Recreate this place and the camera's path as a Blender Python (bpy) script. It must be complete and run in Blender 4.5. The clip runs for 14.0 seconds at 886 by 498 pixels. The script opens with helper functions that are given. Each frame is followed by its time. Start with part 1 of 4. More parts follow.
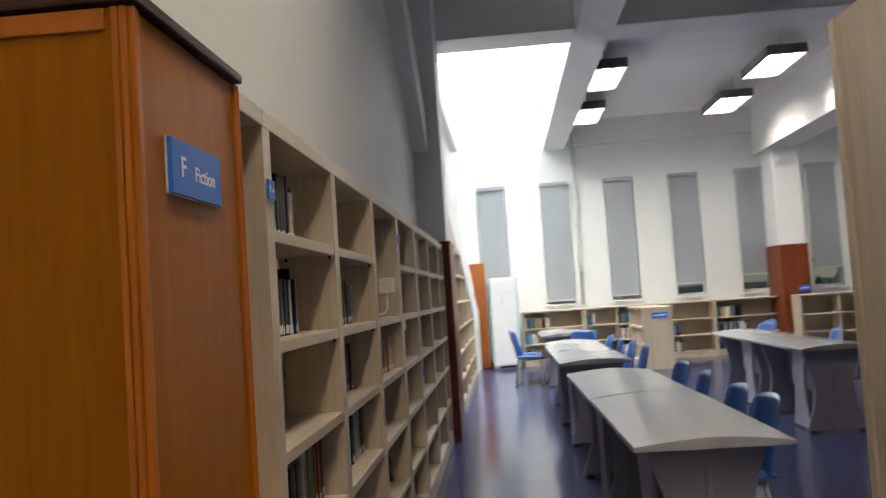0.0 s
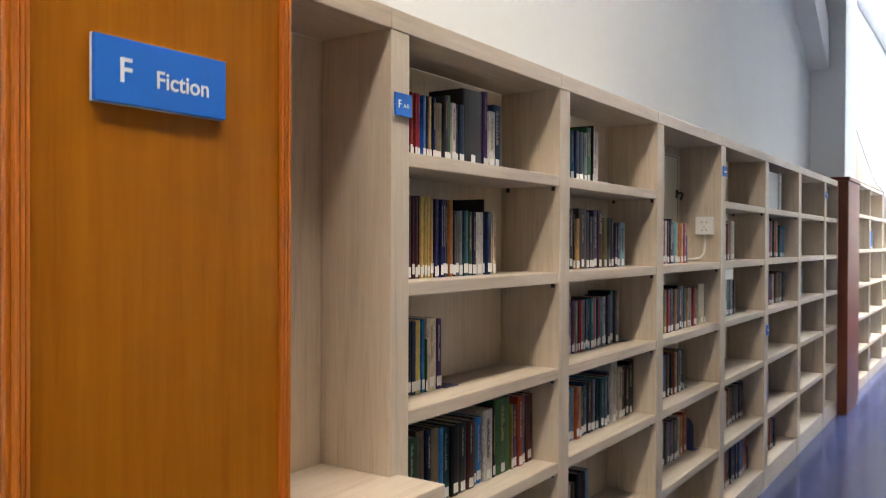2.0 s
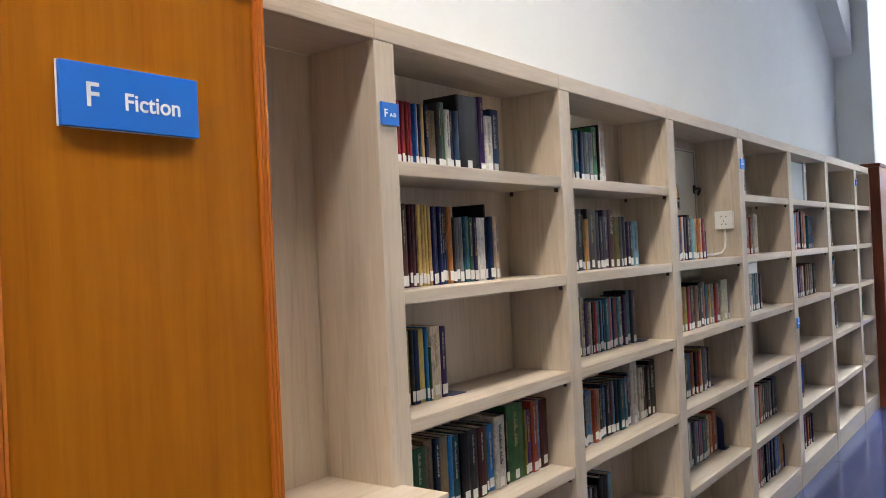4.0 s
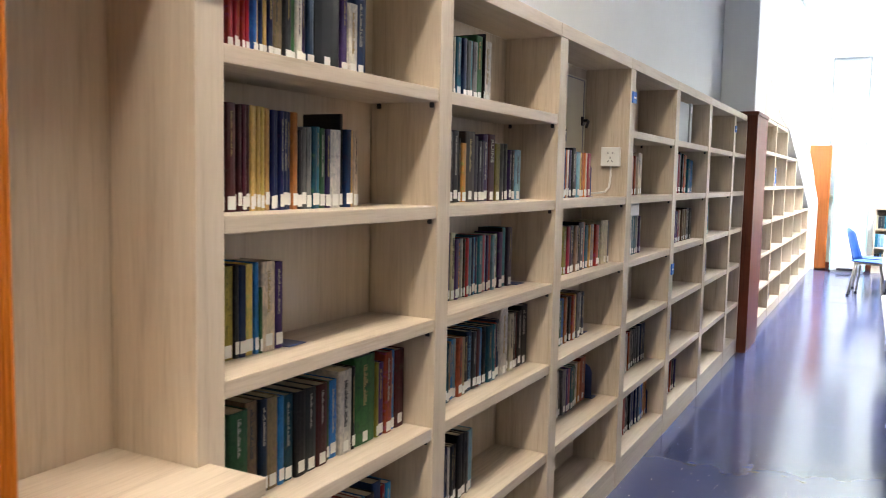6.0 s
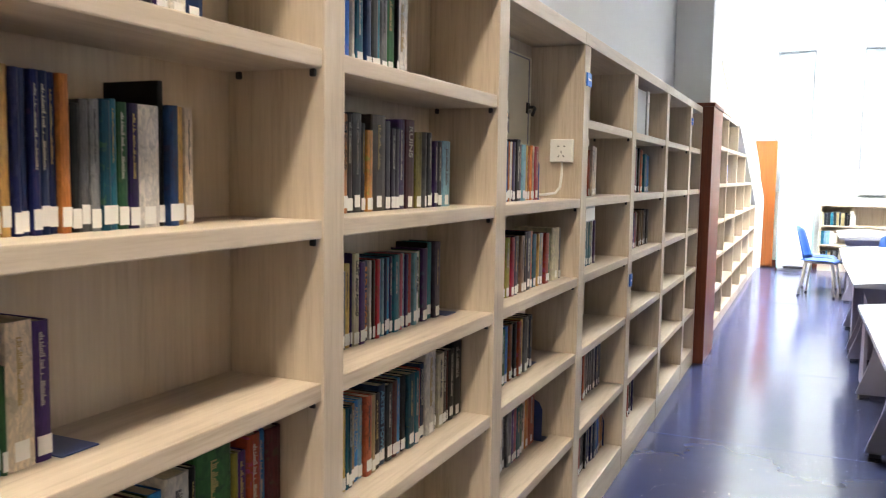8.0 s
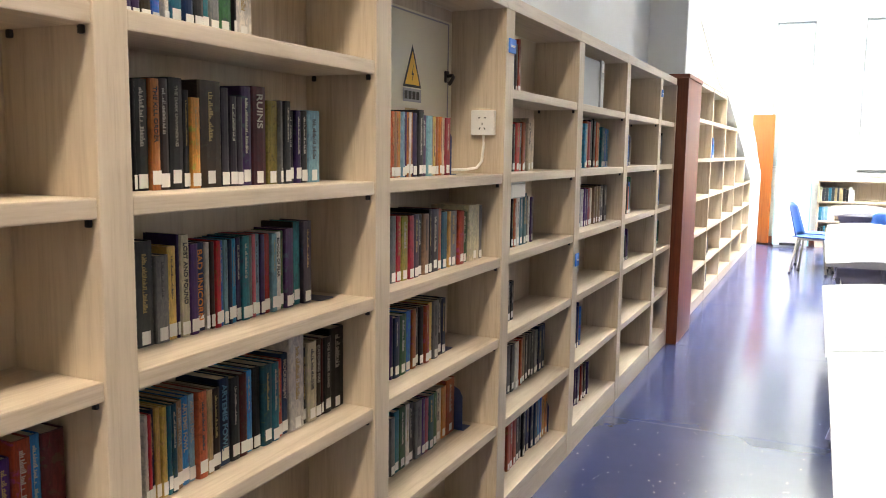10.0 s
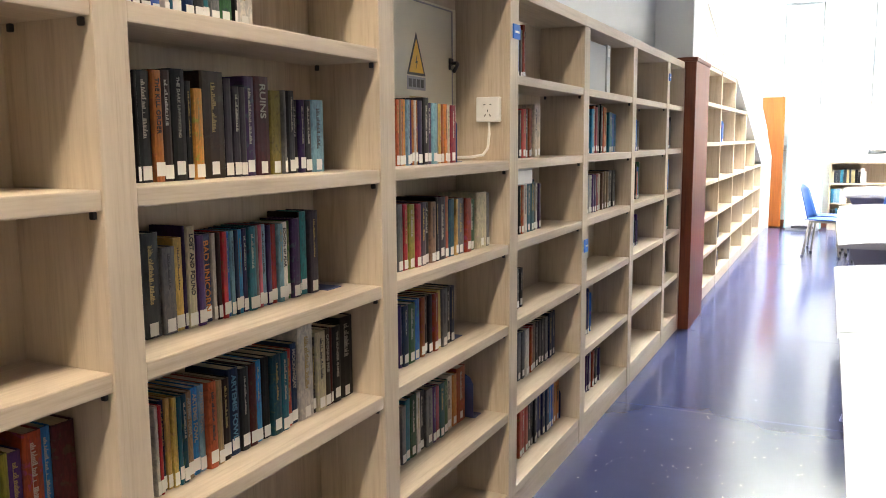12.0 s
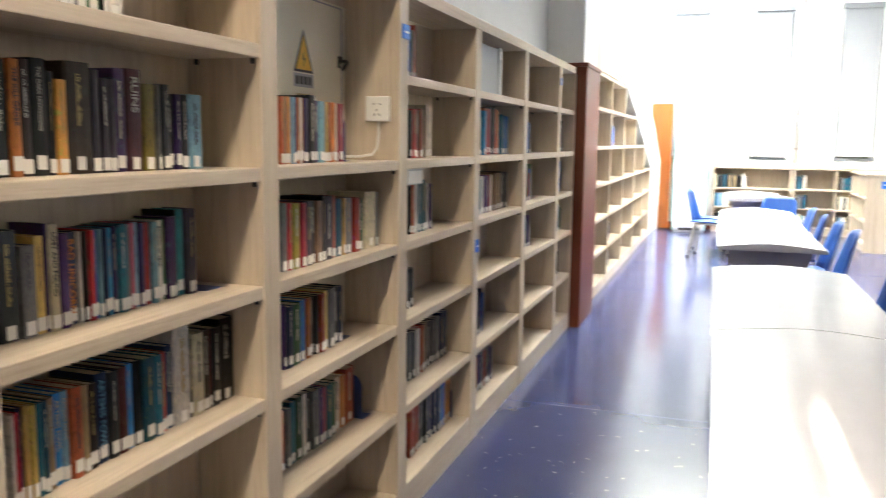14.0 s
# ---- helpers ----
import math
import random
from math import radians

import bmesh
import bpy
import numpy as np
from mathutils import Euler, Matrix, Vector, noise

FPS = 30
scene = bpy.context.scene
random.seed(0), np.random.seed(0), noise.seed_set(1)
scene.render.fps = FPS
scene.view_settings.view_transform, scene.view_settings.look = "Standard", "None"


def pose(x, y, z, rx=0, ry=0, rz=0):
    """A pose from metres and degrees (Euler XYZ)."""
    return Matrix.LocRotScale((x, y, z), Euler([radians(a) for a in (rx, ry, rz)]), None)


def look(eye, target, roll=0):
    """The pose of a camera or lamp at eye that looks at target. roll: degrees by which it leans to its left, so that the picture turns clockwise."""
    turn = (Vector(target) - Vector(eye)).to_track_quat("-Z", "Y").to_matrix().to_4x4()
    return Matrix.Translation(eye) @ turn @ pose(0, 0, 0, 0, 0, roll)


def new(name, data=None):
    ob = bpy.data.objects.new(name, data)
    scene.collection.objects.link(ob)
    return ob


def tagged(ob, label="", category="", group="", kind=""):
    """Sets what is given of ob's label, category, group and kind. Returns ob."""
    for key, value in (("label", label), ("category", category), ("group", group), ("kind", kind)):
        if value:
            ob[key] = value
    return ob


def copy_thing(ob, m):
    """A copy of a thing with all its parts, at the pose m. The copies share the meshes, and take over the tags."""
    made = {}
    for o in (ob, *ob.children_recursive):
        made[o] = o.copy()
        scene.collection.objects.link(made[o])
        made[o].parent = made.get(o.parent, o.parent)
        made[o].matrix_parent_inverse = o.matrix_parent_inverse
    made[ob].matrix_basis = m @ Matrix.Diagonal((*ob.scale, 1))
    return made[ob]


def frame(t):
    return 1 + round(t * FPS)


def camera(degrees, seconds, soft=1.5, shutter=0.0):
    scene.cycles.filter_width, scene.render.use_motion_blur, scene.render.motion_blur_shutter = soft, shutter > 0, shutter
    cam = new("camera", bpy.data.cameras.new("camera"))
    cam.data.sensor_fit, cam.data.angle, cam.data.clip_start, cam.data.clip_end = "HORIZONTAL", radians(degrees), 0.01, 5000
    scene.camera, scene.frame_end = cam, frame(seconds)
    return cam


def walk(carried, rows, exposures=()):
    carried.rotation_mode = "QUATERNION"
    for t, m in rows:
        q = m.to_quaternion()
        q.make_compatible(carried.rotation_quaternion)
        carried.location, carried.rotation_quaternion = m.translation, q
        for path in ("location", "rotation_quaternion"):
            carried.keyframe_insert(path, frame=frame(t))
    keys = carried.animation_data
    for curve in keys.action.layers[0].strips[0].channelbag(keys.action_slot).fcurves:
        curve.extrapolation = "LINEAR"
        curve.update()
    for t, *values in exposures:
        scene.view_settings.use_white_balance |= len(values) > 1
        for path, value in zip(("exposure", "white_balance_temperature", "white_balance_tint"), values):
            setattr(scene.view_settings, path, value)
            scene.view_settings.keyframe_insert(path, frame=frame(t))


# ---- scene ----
from itertools import product

cam = camera(56.7, 14.0, soft=0.95, shutter=0.4)
PATH = [
    (0, (0.591, -2.872, 1.403), (0.447, -0.88, 1.521), -3.8),
    (0.5, (0.815, -2.742, 1.423), (0.397, -0.786, 1.458), -4.1),
    (1, (0.894, -2.577, 1.407), (0.346, -0.654, 1.437), -3.7),
    (1.5, (0.959, -2.385, 1.406), (0.273, -0.506, 1.386), -3.4),
    (2, (1.096, -2.245, 1.409), (-0.026, -0.589, 1.392), 0.2),
    (2.5, (1.142, -2.195, 1.415), (-0.039, -0.581, 1.439), -1.6),
    (2.7, (1.148, -2.191, 1.401), (-0.052, -0.592, 1.431), -2.2),
    (4.8, (1.171, -2.171, 1.4), (-0.015, -0.561, 1.354), -3.2),
    (5, (1.144, -2.126, 1.4), (-0.017, -0.501, 1.3), -2.8),
    (5.5, (1.066, -1.971, 1.389), (0.018, -0.276, 1.219), -0.7),
    (6, (0.992, -1.825, 1.396), (0.054, -0.068, 1.217), 1.2),
    (6.5, (0.96, -1.636, 1.392), (0.022, 0.121, 1.21), 2.3),
    (7, (0.935, -1.461, 1.405), (-0.096, 0.247, 1.269), 2.8),
    (7.5, (0.851, -1.33, 1.399), (-0.123, 0.41, 1.234), 1.5),
    (8, (0.773, -1.215, 1.401), (-0.043, 0.602, 1.219), 0.9),
    (8.2, (0.762, -1.174, 1.395), (-0.043, 0.642, 1.166), 1.1),
    (10.3, (1.022, -0.908, 1.4), (0.18, 0.89, 1.159), 0.7),
    (10.5, (1.017, -0.908, 1.395), (0.184, 0.894, 1.156), 0.3),
    (11, (1.018, -0.913, 1.393), (0.183, 0.888, 1.147), 0.1),
    (11.5, (1.018, -0.912, 1.394), (0.171, 0.883, 1.145), -0.1),
    (12, (1.016, -0.909, 1.391), (0.155, 0.877, 1.127), -0.4),
    (12.5, (1.021, -0.903, 1.391), (0.155, 0.879, 1.114), -0.9),
    (13, (1.033, -0.903, 1.394), (0.154, 0.877, 1.146), -1.5),
    (13.5, (1.044, -0.897, 1.394), (0.194, 0.898, 1.157), -1.1),
    (14, (1.054, -0.887, 1.391), (0.414, 0.989, 1.127), 0.7),
]
walk(cam, [(t, look(e, g, r)) for t, e, g, r in PATH],
     exposures=[(0.0, -1.15, 7000, 10), (0.5, -1.1, 7000, 10), (1.0, -0.95, 6900, 10), (1.5, -0.65, 6650, 10), (2.0, 0.02, 6300, 10), (2.5, 0.24, 5900, 10),
                (4.8, 0.22, 6050, 10), (5.5, 0.32, 6200, 10), (6.0, 0.36, 6500, 10), (8.0, 0.42, 6750, 10), (10.3, 0.5, 7100, 10), (13.5, 0.5, 7100, 10), (14.0, 0.4, 7050, 10)])

# ---- plan (metres; shelf fronts lie in x = 0, the aisle runs along +y) ----
WALL_X, BACK_X = -0.225, -0.205
FAR_Y, NEAR_Y, RIGHT_X, CEIL_Z = 13.1, -7.0, 9.6, 4.65
BEAM_Z = 4.1

# ---- world and lamps ----
world = bpy.data.worlds.new("sky")
scene.world = world
world.use_nodes = True
sky = world.node_tree.nodes.new("ShaderNodeTexSky")
sky.sky_type, sky.sun_disc, sky.sun_elevation, sky.sun_rotation = "NISHITA", False, radians(50), radians(200)
world.node_tree.links.new(sky.outputs[0], world.node_tree.nodes["Background"].inputs[0])
world.node_tree.nodes["Background"].inputs[1].default_value = 0.12


# strengths of the overcast sky over the glass roof strip and of the lamp tubes
SKYLIGHT = 30.0
TUBE_POWER, AISLE_POWER = 110.0, 80.0


# ---- materials ----
def material(name):
    m = bpy.data.materials.new(name)
    m.use_nodes = True
    return m, m.node_tree.nodes, m.node_tree.links, m.node_tree.nodes["Principled BSDF"]


def node(nodes, kind, **values):
    n = nodes.new(kind)
    for key, value in values.items():
        n.inputs[key.replace("_", " ")].default_value = value
    return n


def ramp(nodes, stops):
    n = nodes.new("ShaderNodeValToRGB")
    while len(n.color_ramp.elements) < len(stops):
        n.color_ramp.elements.new(0.5)
    for e, (p, c) in zip(n.color_ramp.elements, stops):
        e.position, e.color = p, (*c, 1)
    return n


def coords(nodes, links, scale, per_object=True, kind="Object"):
    tc = nodes.new("ShaderNodeTexCoord")
    mp = nodes.new("ShaderNodeMapping")
    mp.inputs["Scale"].default_value = scale
    links.new(tc.outputs[kind], mp.inputs["Vector"])
    if per_object:
        info = nodes.new("ShaderNodeObjectInfo")
        mul = nodes.new("ShaderNodeVectorMath")
        mul.operation = "SCALE"
        mul.inputs[0].default_value = (7.3, 11.1, 5.7)
        links.new(info.outputs["Random"], mul.inputs["Scale"])
        links.new(mul.outputs[0], mp.inputs["Location"])
    return mp


def bump(nodes, links, bsdf, source, strength, distance=0.002):
    b = nodes.new("ShaderNodeBump")
    b.inputs["Strength"].default_value, b.inputs["Distance"].default_value = strength, distance
    links.new(source, b.inputs["Height"])
    links.new(b.outputs[0], bsdf.inputs["Normal"])


def wood(name, dark, mid, light, scale, rough=0.45, fine=0.35, coat=0.0, spec=0.4):
    """Wood with long grain; the grain runs along the axis with the small scale."""
    m, nodes, links, bsdf = material(name)
    mp = coords(nodes, links, scale)
    a = node(nodes, "ShaderNodeTexNoise", Scale=1.0, Detail=6.0, Roughness=0.62, Distortion=0.9)
    b = node(nodes, "ShaderNodeTexNoise", Scale=6.0, Detail=3.0, Roughness=0.7)
    c = node(nodes, "ShaderNodeTexNoise", Scale=0.12, Detail=2.0)
    for n in (a, b, c):
        links.new(mp.outputs[0], n.inputs["Vector"])
    mix = nodes.new("ShaderNodeMix")
    mix.inputs["Factor"].default_value = fine
    links.new(a.outputs["Fac"], mix.inputs["A"])
    links.new(b.outputs["Fac"], mix.inputs["B"])
    add = nodes.new("ShaderNodeMath")
    add.operation = "MULTIPLY_ADD"
    add.inputs[1].default_value = 0.35
    links.new(c.outputs["Fac"], add.inputs[0])
    links.new(mix.outputs["Result"], add.inputs[2])
    r = ramp(nodes, [(0.5, dark), (0.66, mid), (0.85, light)])
    links.new(add.outputs[0], r.inputs["Fac"])
    links.new(r.outputs[0], bsdf.inputs["Base Color"])
    bsdf.inputs["Roughness"].default_value = rough
    bsdf.inputs["Specular IOR Level"].default_value = spec
    bsdf.inputs["Coat Weight"].default_value, bsdf.inputs["Coat Roughness"].default_value = coat, 0.15
    bump(nodes, links, bsdf, b.outputs["Fac"], 0.12, 0.001)
    return m


def plain(name, colour, rough=0.5, metal=0.0, vary=0.08, size=6.0, relief=0.1, coat=0.0, spec=0.5):
    """A painted, moulded or metal surface with soft mottling and fine relief."""
    m, nodes, links, bsdf = material(name)
    mp = coords(nodes, links, (1, 1, 1))
    a = node(nodes, "ShaderNodeTexNoise", Scale=size, Detail=5.0, Roughness=0.6)
    b = node(nodes, "ShaderNodeTexNoise", Scale=size * 40, Detail=2.0)
    for n in (a, b):
        links.new(mp.outputs[0], n.inputs["Vector"])
    r = ramp(nodes, [(0.3, [c * (1 - vary) for c in colour]), (0.7, [min(1, c * (1 + vary)) for c in colour])])
    links.new(a.outputs["Fac"], r.inputs["Fac"])
    links.new(r.outputs[0], bsdf.inputs["Base Color"])
    rr = node(nodes, "ShaderNodeMapRange", To_Min=max(0.03, rough - 0.07), To_Max=min(1, rough + 0.07))
    links.new(a.outputs["Fac"], rr.inputs["Value"])
    links.new(rr.outputs[0], bsdf.inputs["Roughness"])
    bsdf.inputs["Metallic"].default_value = metal
    bsdf.inputs["Coat Weight"].default_value = coat
    bsdf.inputs["Specular IOR Level"].default_value = spec
    if relief:
        bump(nodes, links, bsdf, b.outputs["Fac"], relief, 0.001)
    return m


PALE = ((0.435, 0.357, 0.262), (0.56, 0.474, 0.363), (0.635, 0.55, 0.437))
pale_v = wood("pale_maple_upright", *PALE, (19, 19, 1.1), rough=0.42, fine=0.42)
pale_h = wood("pale_maple_shelf", *PALE, (19, 1.1, 19), rough=0.42, fine=0.42)
ORANGE = ((0.22, 0.064, 0.002), (0.305, 0.098, 0.002), (0.355, 0.123, 0.004))
orange_v = wood("orange_varnished_wood", *ORANGE, (9, 9, 0.5), rough=0.42, fine=0.5, spec=0.12)
orange_door = wood("orange_door_wood", (0.17, 0.045, 0.008), (0.25, 0.068, 0.012), (0.30, 0.09, 0.018), (9, 9, 0.6), rough=0.35, fine=0.5)
orange_trim = wood("orange_trim_wood", (0.34, 0.09, 0.006), (0.43, 0.122, 0.010), (0.5, 0.155, 0.016), (20, 20, 1), rough=0.32, coat=0.1, spec=0.3)
red_v = wood("red_brown_varnished_wood", (0.09, 0.021, 0.009), (0.145, 0.034, 0.013), (0.185, 0.046, 0.018), (10, 10, 0.7), rough=0.4, coat=0.0, spec=0.25)
dark_edge = wood("dark_edge_wood", (0.03, 0.012, 0.006), (0.05, 0.02, 0.01), (0.07, 0.03, 0.015), (10, 10, 2), rough=0.4)
wall_paint = plain("white_wall_paint", (0.75, 0.785, 0.79), 0.75, vary=0.03, size=1.3, relief=0.15)
white_gloss = plain("white_lacquer", (0.8, 0.82, 0.84), 0.25, vary=0.02, relief=0.0)
ceiling_paint = plain("ceiling_paint", (0.84, 0.83, 0.83), 0.85, vary=0.04, size=0.8, relief=0.1)
beam_paint = plain("beam_paint", (0.78, 0.78, 0.78), 0.8, vary=0.04, size=0.9, relief=0.1)
blind_grey = plain("grey_blind_fabric", (0.30, 0.33, 0.36), 0.85, vary=0.04, size=3, relief=0.3)
sign_blue = plain("blue_acrylic", (0.012, 0.15, 0.62), 0.42, vary=0.02, relief=0.0)
sign_white = plain("white_print", (0.85, 0.87, 0.9), 0.4, vary=0.01, relief=0.0)
chair_blue = plain("blue_moulded_plastic", (0.02, 0.08, 0.29), 0.32, vary=0.05, relief=0.25)
chair_leg = plain("cream_tube_paint", (0.62, 0.58, 0.47), 0.35, vary=0.04, relief=0.0)
table_top = plain("lavender_grey_laminate", (0.52, 0.53, 0.56), 0.12, vary=0.03, size=3, relief=0.02)
table_leg = plain("grey_violet_panel", (0.30, 0.29, 0.36), 0.4, vary=0.05, size=3, relief=0.08)
steel = plain("worn_steel", (0.45, 0.44, 0.42), 0.35, 1.0, vary=0.1, size=20)
dark_metal = plain("dark_metal", (0.06, 0.06, 0.065), 0.4, 0.8, vary=0.1, size=20)
cream_metal = plain("cream_enamelled_steel", (0.76, 0.72, 0.58), 0.4, vary=0.04, size=4, relief=0.05)
yellow_print = plain("yellow_print", (0.85, 0.50, 0.04), 0.45, vary=0.03, relief=0.0)
black_print = plain("black_print", (0.015, 0.015, 0.015), 0.5, vary=0.02, relief=0.0)
grey_print = plain("grey_print", (0.35, 0.35, 0.38), 0.5, vary=0.03, relief=0.0)
tan_tape = plain("tan_tape", (0.55, 0.42, 0.2), 0.5, vary=0.1, size=30, relief=0.1)
socket_white = plain("white_socket_plastic", (0.78, 0.78, 0.74), 0.3, vary=0.02, relief=0.0)
paper = plain("aged_page_block", (0.62, 0.54, 0.40), 0.9, vary=0.12, size=8, relief=0.4)
label_white = plain("white_paper_label", (0.80, 0.80, 0.77), 0.6, vary=0.03, relief=0.05)
clad_pipe = plain("grey_pipe_paint", (0.55, 0.56, 0.57), 0.5, vary=0.03)
fixture_dark = plain("fixture_side_paint", (0.10, 0.09, 0.09), 0.5, vary=0.05)
louvre = plain("bright_louvre", (0.8, 0.8, 0.8), 0.25, 0.9, vary=0.02, relief=0.0)
grey_card = plain("grey_card", (0.42, 0.45, 0.46), 0.5, vary=0.04)
bare_ground = plain("bare_ground", (0.16, 0.17, 0.12), 0.9, vary=0.3, size=0.5, relief=0.3)
leaf_green = plain("leaf_green", (0.07, 0.11, 0.035), 0.6, vary=0.3, size=3, relief=0.2)


def floor_material():
    m, nodes, links, bsdf = material("blue_violet_vinyl")
    mp = coords(nodes, links, (1, 1, 1), per_object=False)
    big = node(nodes, "ShaderNodeTexNoise", Scale=0.9, Detail=5.0, Roughness=0.6)
    fine = node(nodes, "ShaderNodeTexNoise", Scale=60.0, Detail=3.0)
    specks = node(nodes, "ShaderNodeTexVoronoi", Scale=27.0, Randomness=1.0)
    pick = node(nodes, "ShaderNodeTexWhiteNoise")
    for n in (big, fine, specks):
        links.new(mp.outputs[0], n.inputs["Vector"])
    links.new(specks.outputs["Position"], pick.inputs["Vector"])
    base = ramp(nodes, [(0.3, (0.030, 0.038, 0.098)), (0.7, (0.044, 0.054, 0.130))])
    links.new(big.outputs["Fac"], base.inputs["Fac"])
    near = nodes.new("ShaderNodeMath")
    near.operation, near.inputs[1].default_value = "LESS_THAN", 0.075
    links.new(specks.outputs["Distance"], near.inputs[0])
    some = nodes.new("ShaderNodeMath")
    some.operation, some.inputs[1].default_value = "GREATER_THAN", 0.45
    links.new(pick.outputs["Value"], some.inputs[0])
    both = nodes.new("ShaderNodeMath")
    both.operation = "MULTIPLY"
    links.new(near.outputs[0], both.inputs[0])
    links.new(some.outputs[0], both.inputs[1])
    mix = nodes.new("ShaderNodeMix")
    mix.data_type = "RGBA"
    links.new(both.outputs[0], mix.inputs["Factor"])
    links.new(base.outputs[0], mix.inputs["A"])
    mix.inputs["B"].default_value = (0.75, 0.75, 0.8, 1)
    links.new(mix.outputs["Result"], bsdf.inputs["Base Color"])
    rough = node(nodes, "ShaderNodeMapRange", From_Min=0.3, From_Max=0.7, To_Min=0.13, To_Max=0.18)
    links.new(big.outputs["Fac"], rough.inputs["Value"])
    links.new(rough.outputs[0], bsdf.inputs["Roughness"])
    wave = node(nodes, "ShaderNodeTexNoise", Scale=3.5, Detail=3.0, Roughness=0.6)
    links.new(mp.outputs[0], wave.inputs["Vector"])
    total = nodes.new("ShaderNodeMath")
    total.operation, total.inputs[1].default_value = "MULTIPLY_ADD", 0.06
    links.new(fine.outputs["Fac"], total.inputs[0])
    links.new(wave.outputs["Fac"], total.inputs[2])
    bump(nodes, links, bsdf, total.outputs[0], 0.035, 0.004)
    bsdf.inputs["Specular IOR Level"].default_value = 0.3
    return m


floor_vinyl = floor_material()
floor_weld = plain("vinyl_weld", (0.05, 0.06, 0.13), 0.5, vary=0.1)


def glow(name, colour, strength):
    m, nodes, links, bsdf = material(name)
    bsdf.inputs["Emission Color"].default_value = (*colour, 1)
    bsdf.inputs["Emission Strength"].default_value = strength
    bsdf.inputs["Base Color"].default_value = (0.8, 0.8, 0.8, 1)
    return m


tube_glow = glow("lit_tube", (1.0, 0.95, 0.88), TUBE_POWER)
warm_glow = glow("lit_warm_tube", (1.0, 0.88, 0.745), AISLE_POWER)


def clear_glass():
    m, nodes, links, bsdf = material("window_glass")
    bsdf.inputs["Transmission Weight"].default_value = 1.0
    bsdf.inputs["Roughness"].default_value = 0.02
    bsdf.inputs["Base Color"].default_value = (0.95, 0.98, 0.97, 1)
    return m


pane_glass = clear_glass()
overcast = glow("overcast_sky", (0.95, 0.98, 1.0), SKYLIGHT)


# ---- mesh helpers ----
def box(bm, x0, y0, z0, x1, y1, z1, bevel=0.0):
    """Adds a box to bm, with its edges rounded by bevel."""
    vs = bmesh.ops.create_cube(bm, size=1.0, matrix=Matrix.LocRotScale(
        ((x0 + x1) / 2, (y0 + y1) / 2, (z0 + z1) / 2), None, (abs(x1 - x0), abs(y1 - y0), abs(z1 - z0))))["verts"]
    if bevel:
        es = list({e for v in vs for e in v.link_edges})
        bmesh.ops.bevel(bm, geom=es, offset=bevel, segments=2, affect="EDGES", profile=0.6)
    return bm


def solid(outline, lo, hi, axis="x"):
    """A prism over an outline of two coordinates, from lo to hi along the axis."""
    bm = bmesh.new()

    def at(a, b, c):
        return {"x": (c, a, b), "y": (a, c, b), "z": (a, b, c)}[axis]
    va = [bm.verts.new(at(a, b, lo)) for a, b in outline]
    vb = [bm.verts.new(at(a, b, hi)) for a, b in outline]
    bm.faces.new(va)
    bm.faces.new(vb[::-1])
    n = len(outline)
    for i in range(n):
        bm.faces.new((va[i], vb[i], vb[(i + 1) % n], va[(i + 1) % n]))
    bmesh.ops.recalc_face_normals(bm, faces=bm.faces)
    return bm


def tube(bm, points, radius, sides=10):
    """A round bar through the points."""
    rings = []
    pts = [Vector(p) for p in points]
    for i, p in enumerate(pts):
        d = (pts[min(i + 1, len(pts) - 1)] - pts[max(i - 1, 0)]).normalized()
        q = d.to_track_quat("Z", "Y")
        rings.append([bm.verts.new(p + q @ Vector((radius * math.cos(a), radius * math.sin(a), 0)))
                      for a in (2 * math.pi * k / sides for k in range(sides))])
    for r0, r1 in zip(rings, rings[1:]):
        for k in range(sides):
            bm.faces.new((r0[k], r0[(k + 1) % sides], r1[(k + 1) % sides], r1[k])).smooth = True
    bm.faces.new(rings[0][::-1])
    bm.faces.new(rings[-1])
    return bm


def mesh_of(name, bm, mat):
    me = bpy.data.meshes.new(name)
    bm.to_mesh(me)
    bm.free()
    me.materials.append(mat)
    return me


def part(name, bm, mat, parent=None, label=""):
    ob = new(name, mesh_of(name, bm, mat))
    if parent:
        ob.parent = parent
    return tagged(ob, label)


def block(name, mat, parent, x0, y0, z0, x1, y1, z1, bevel=0.002, label=""):
    return part(name, box(bmesh.new(), x0, y0, z0, x1, y1, z1, bevel), mat, parent, label)


def structure(name, bm, mat, label):
    return tagged(part(name, bm, mat), label, name.split("_")[0], kind="structure")


def base(name, m, label, category, group=""):
    ob = new(name)
    ob.matrix_world = m
    return tagged(ob, label, category, group)


def words(name, text, size, mat, parent, m, label="", align="LEFT"):
    """Raised lettering in the built-in font, as a mesh."""
    cu = bpy.data.curves.new(name, "FONT")
    cu.body, cu.size, cu.extrude, cu.align_x, cu.offset = text, size, 0.0006, align, size * 0.014
    tmp = bpy.data.objects.new(name, cu)
    me = bpy.data.meshes.new_from_object(tmp)
    bpy.data.objects.remove(tmp)
    me.materials.append(mat)
    ob = new(name, me)
    ob.parent = parent
    ob.matrix_basis = m
    return tagged(ob, label)


FACE_X = Matrix(((0, 0, 1, 0), (1, 0, 0, 0), (0, 1, 0, 0), (0, 0, 0, 1)))      # lettering that faces +x and reads along +y
FACE_NY = Matrix(((1, 0, 0, 0), (0, 0, -1, 0), (0, 1, 0, 0), (0, 0, 0, 1)))    # lettering that faces -y and reads along +x


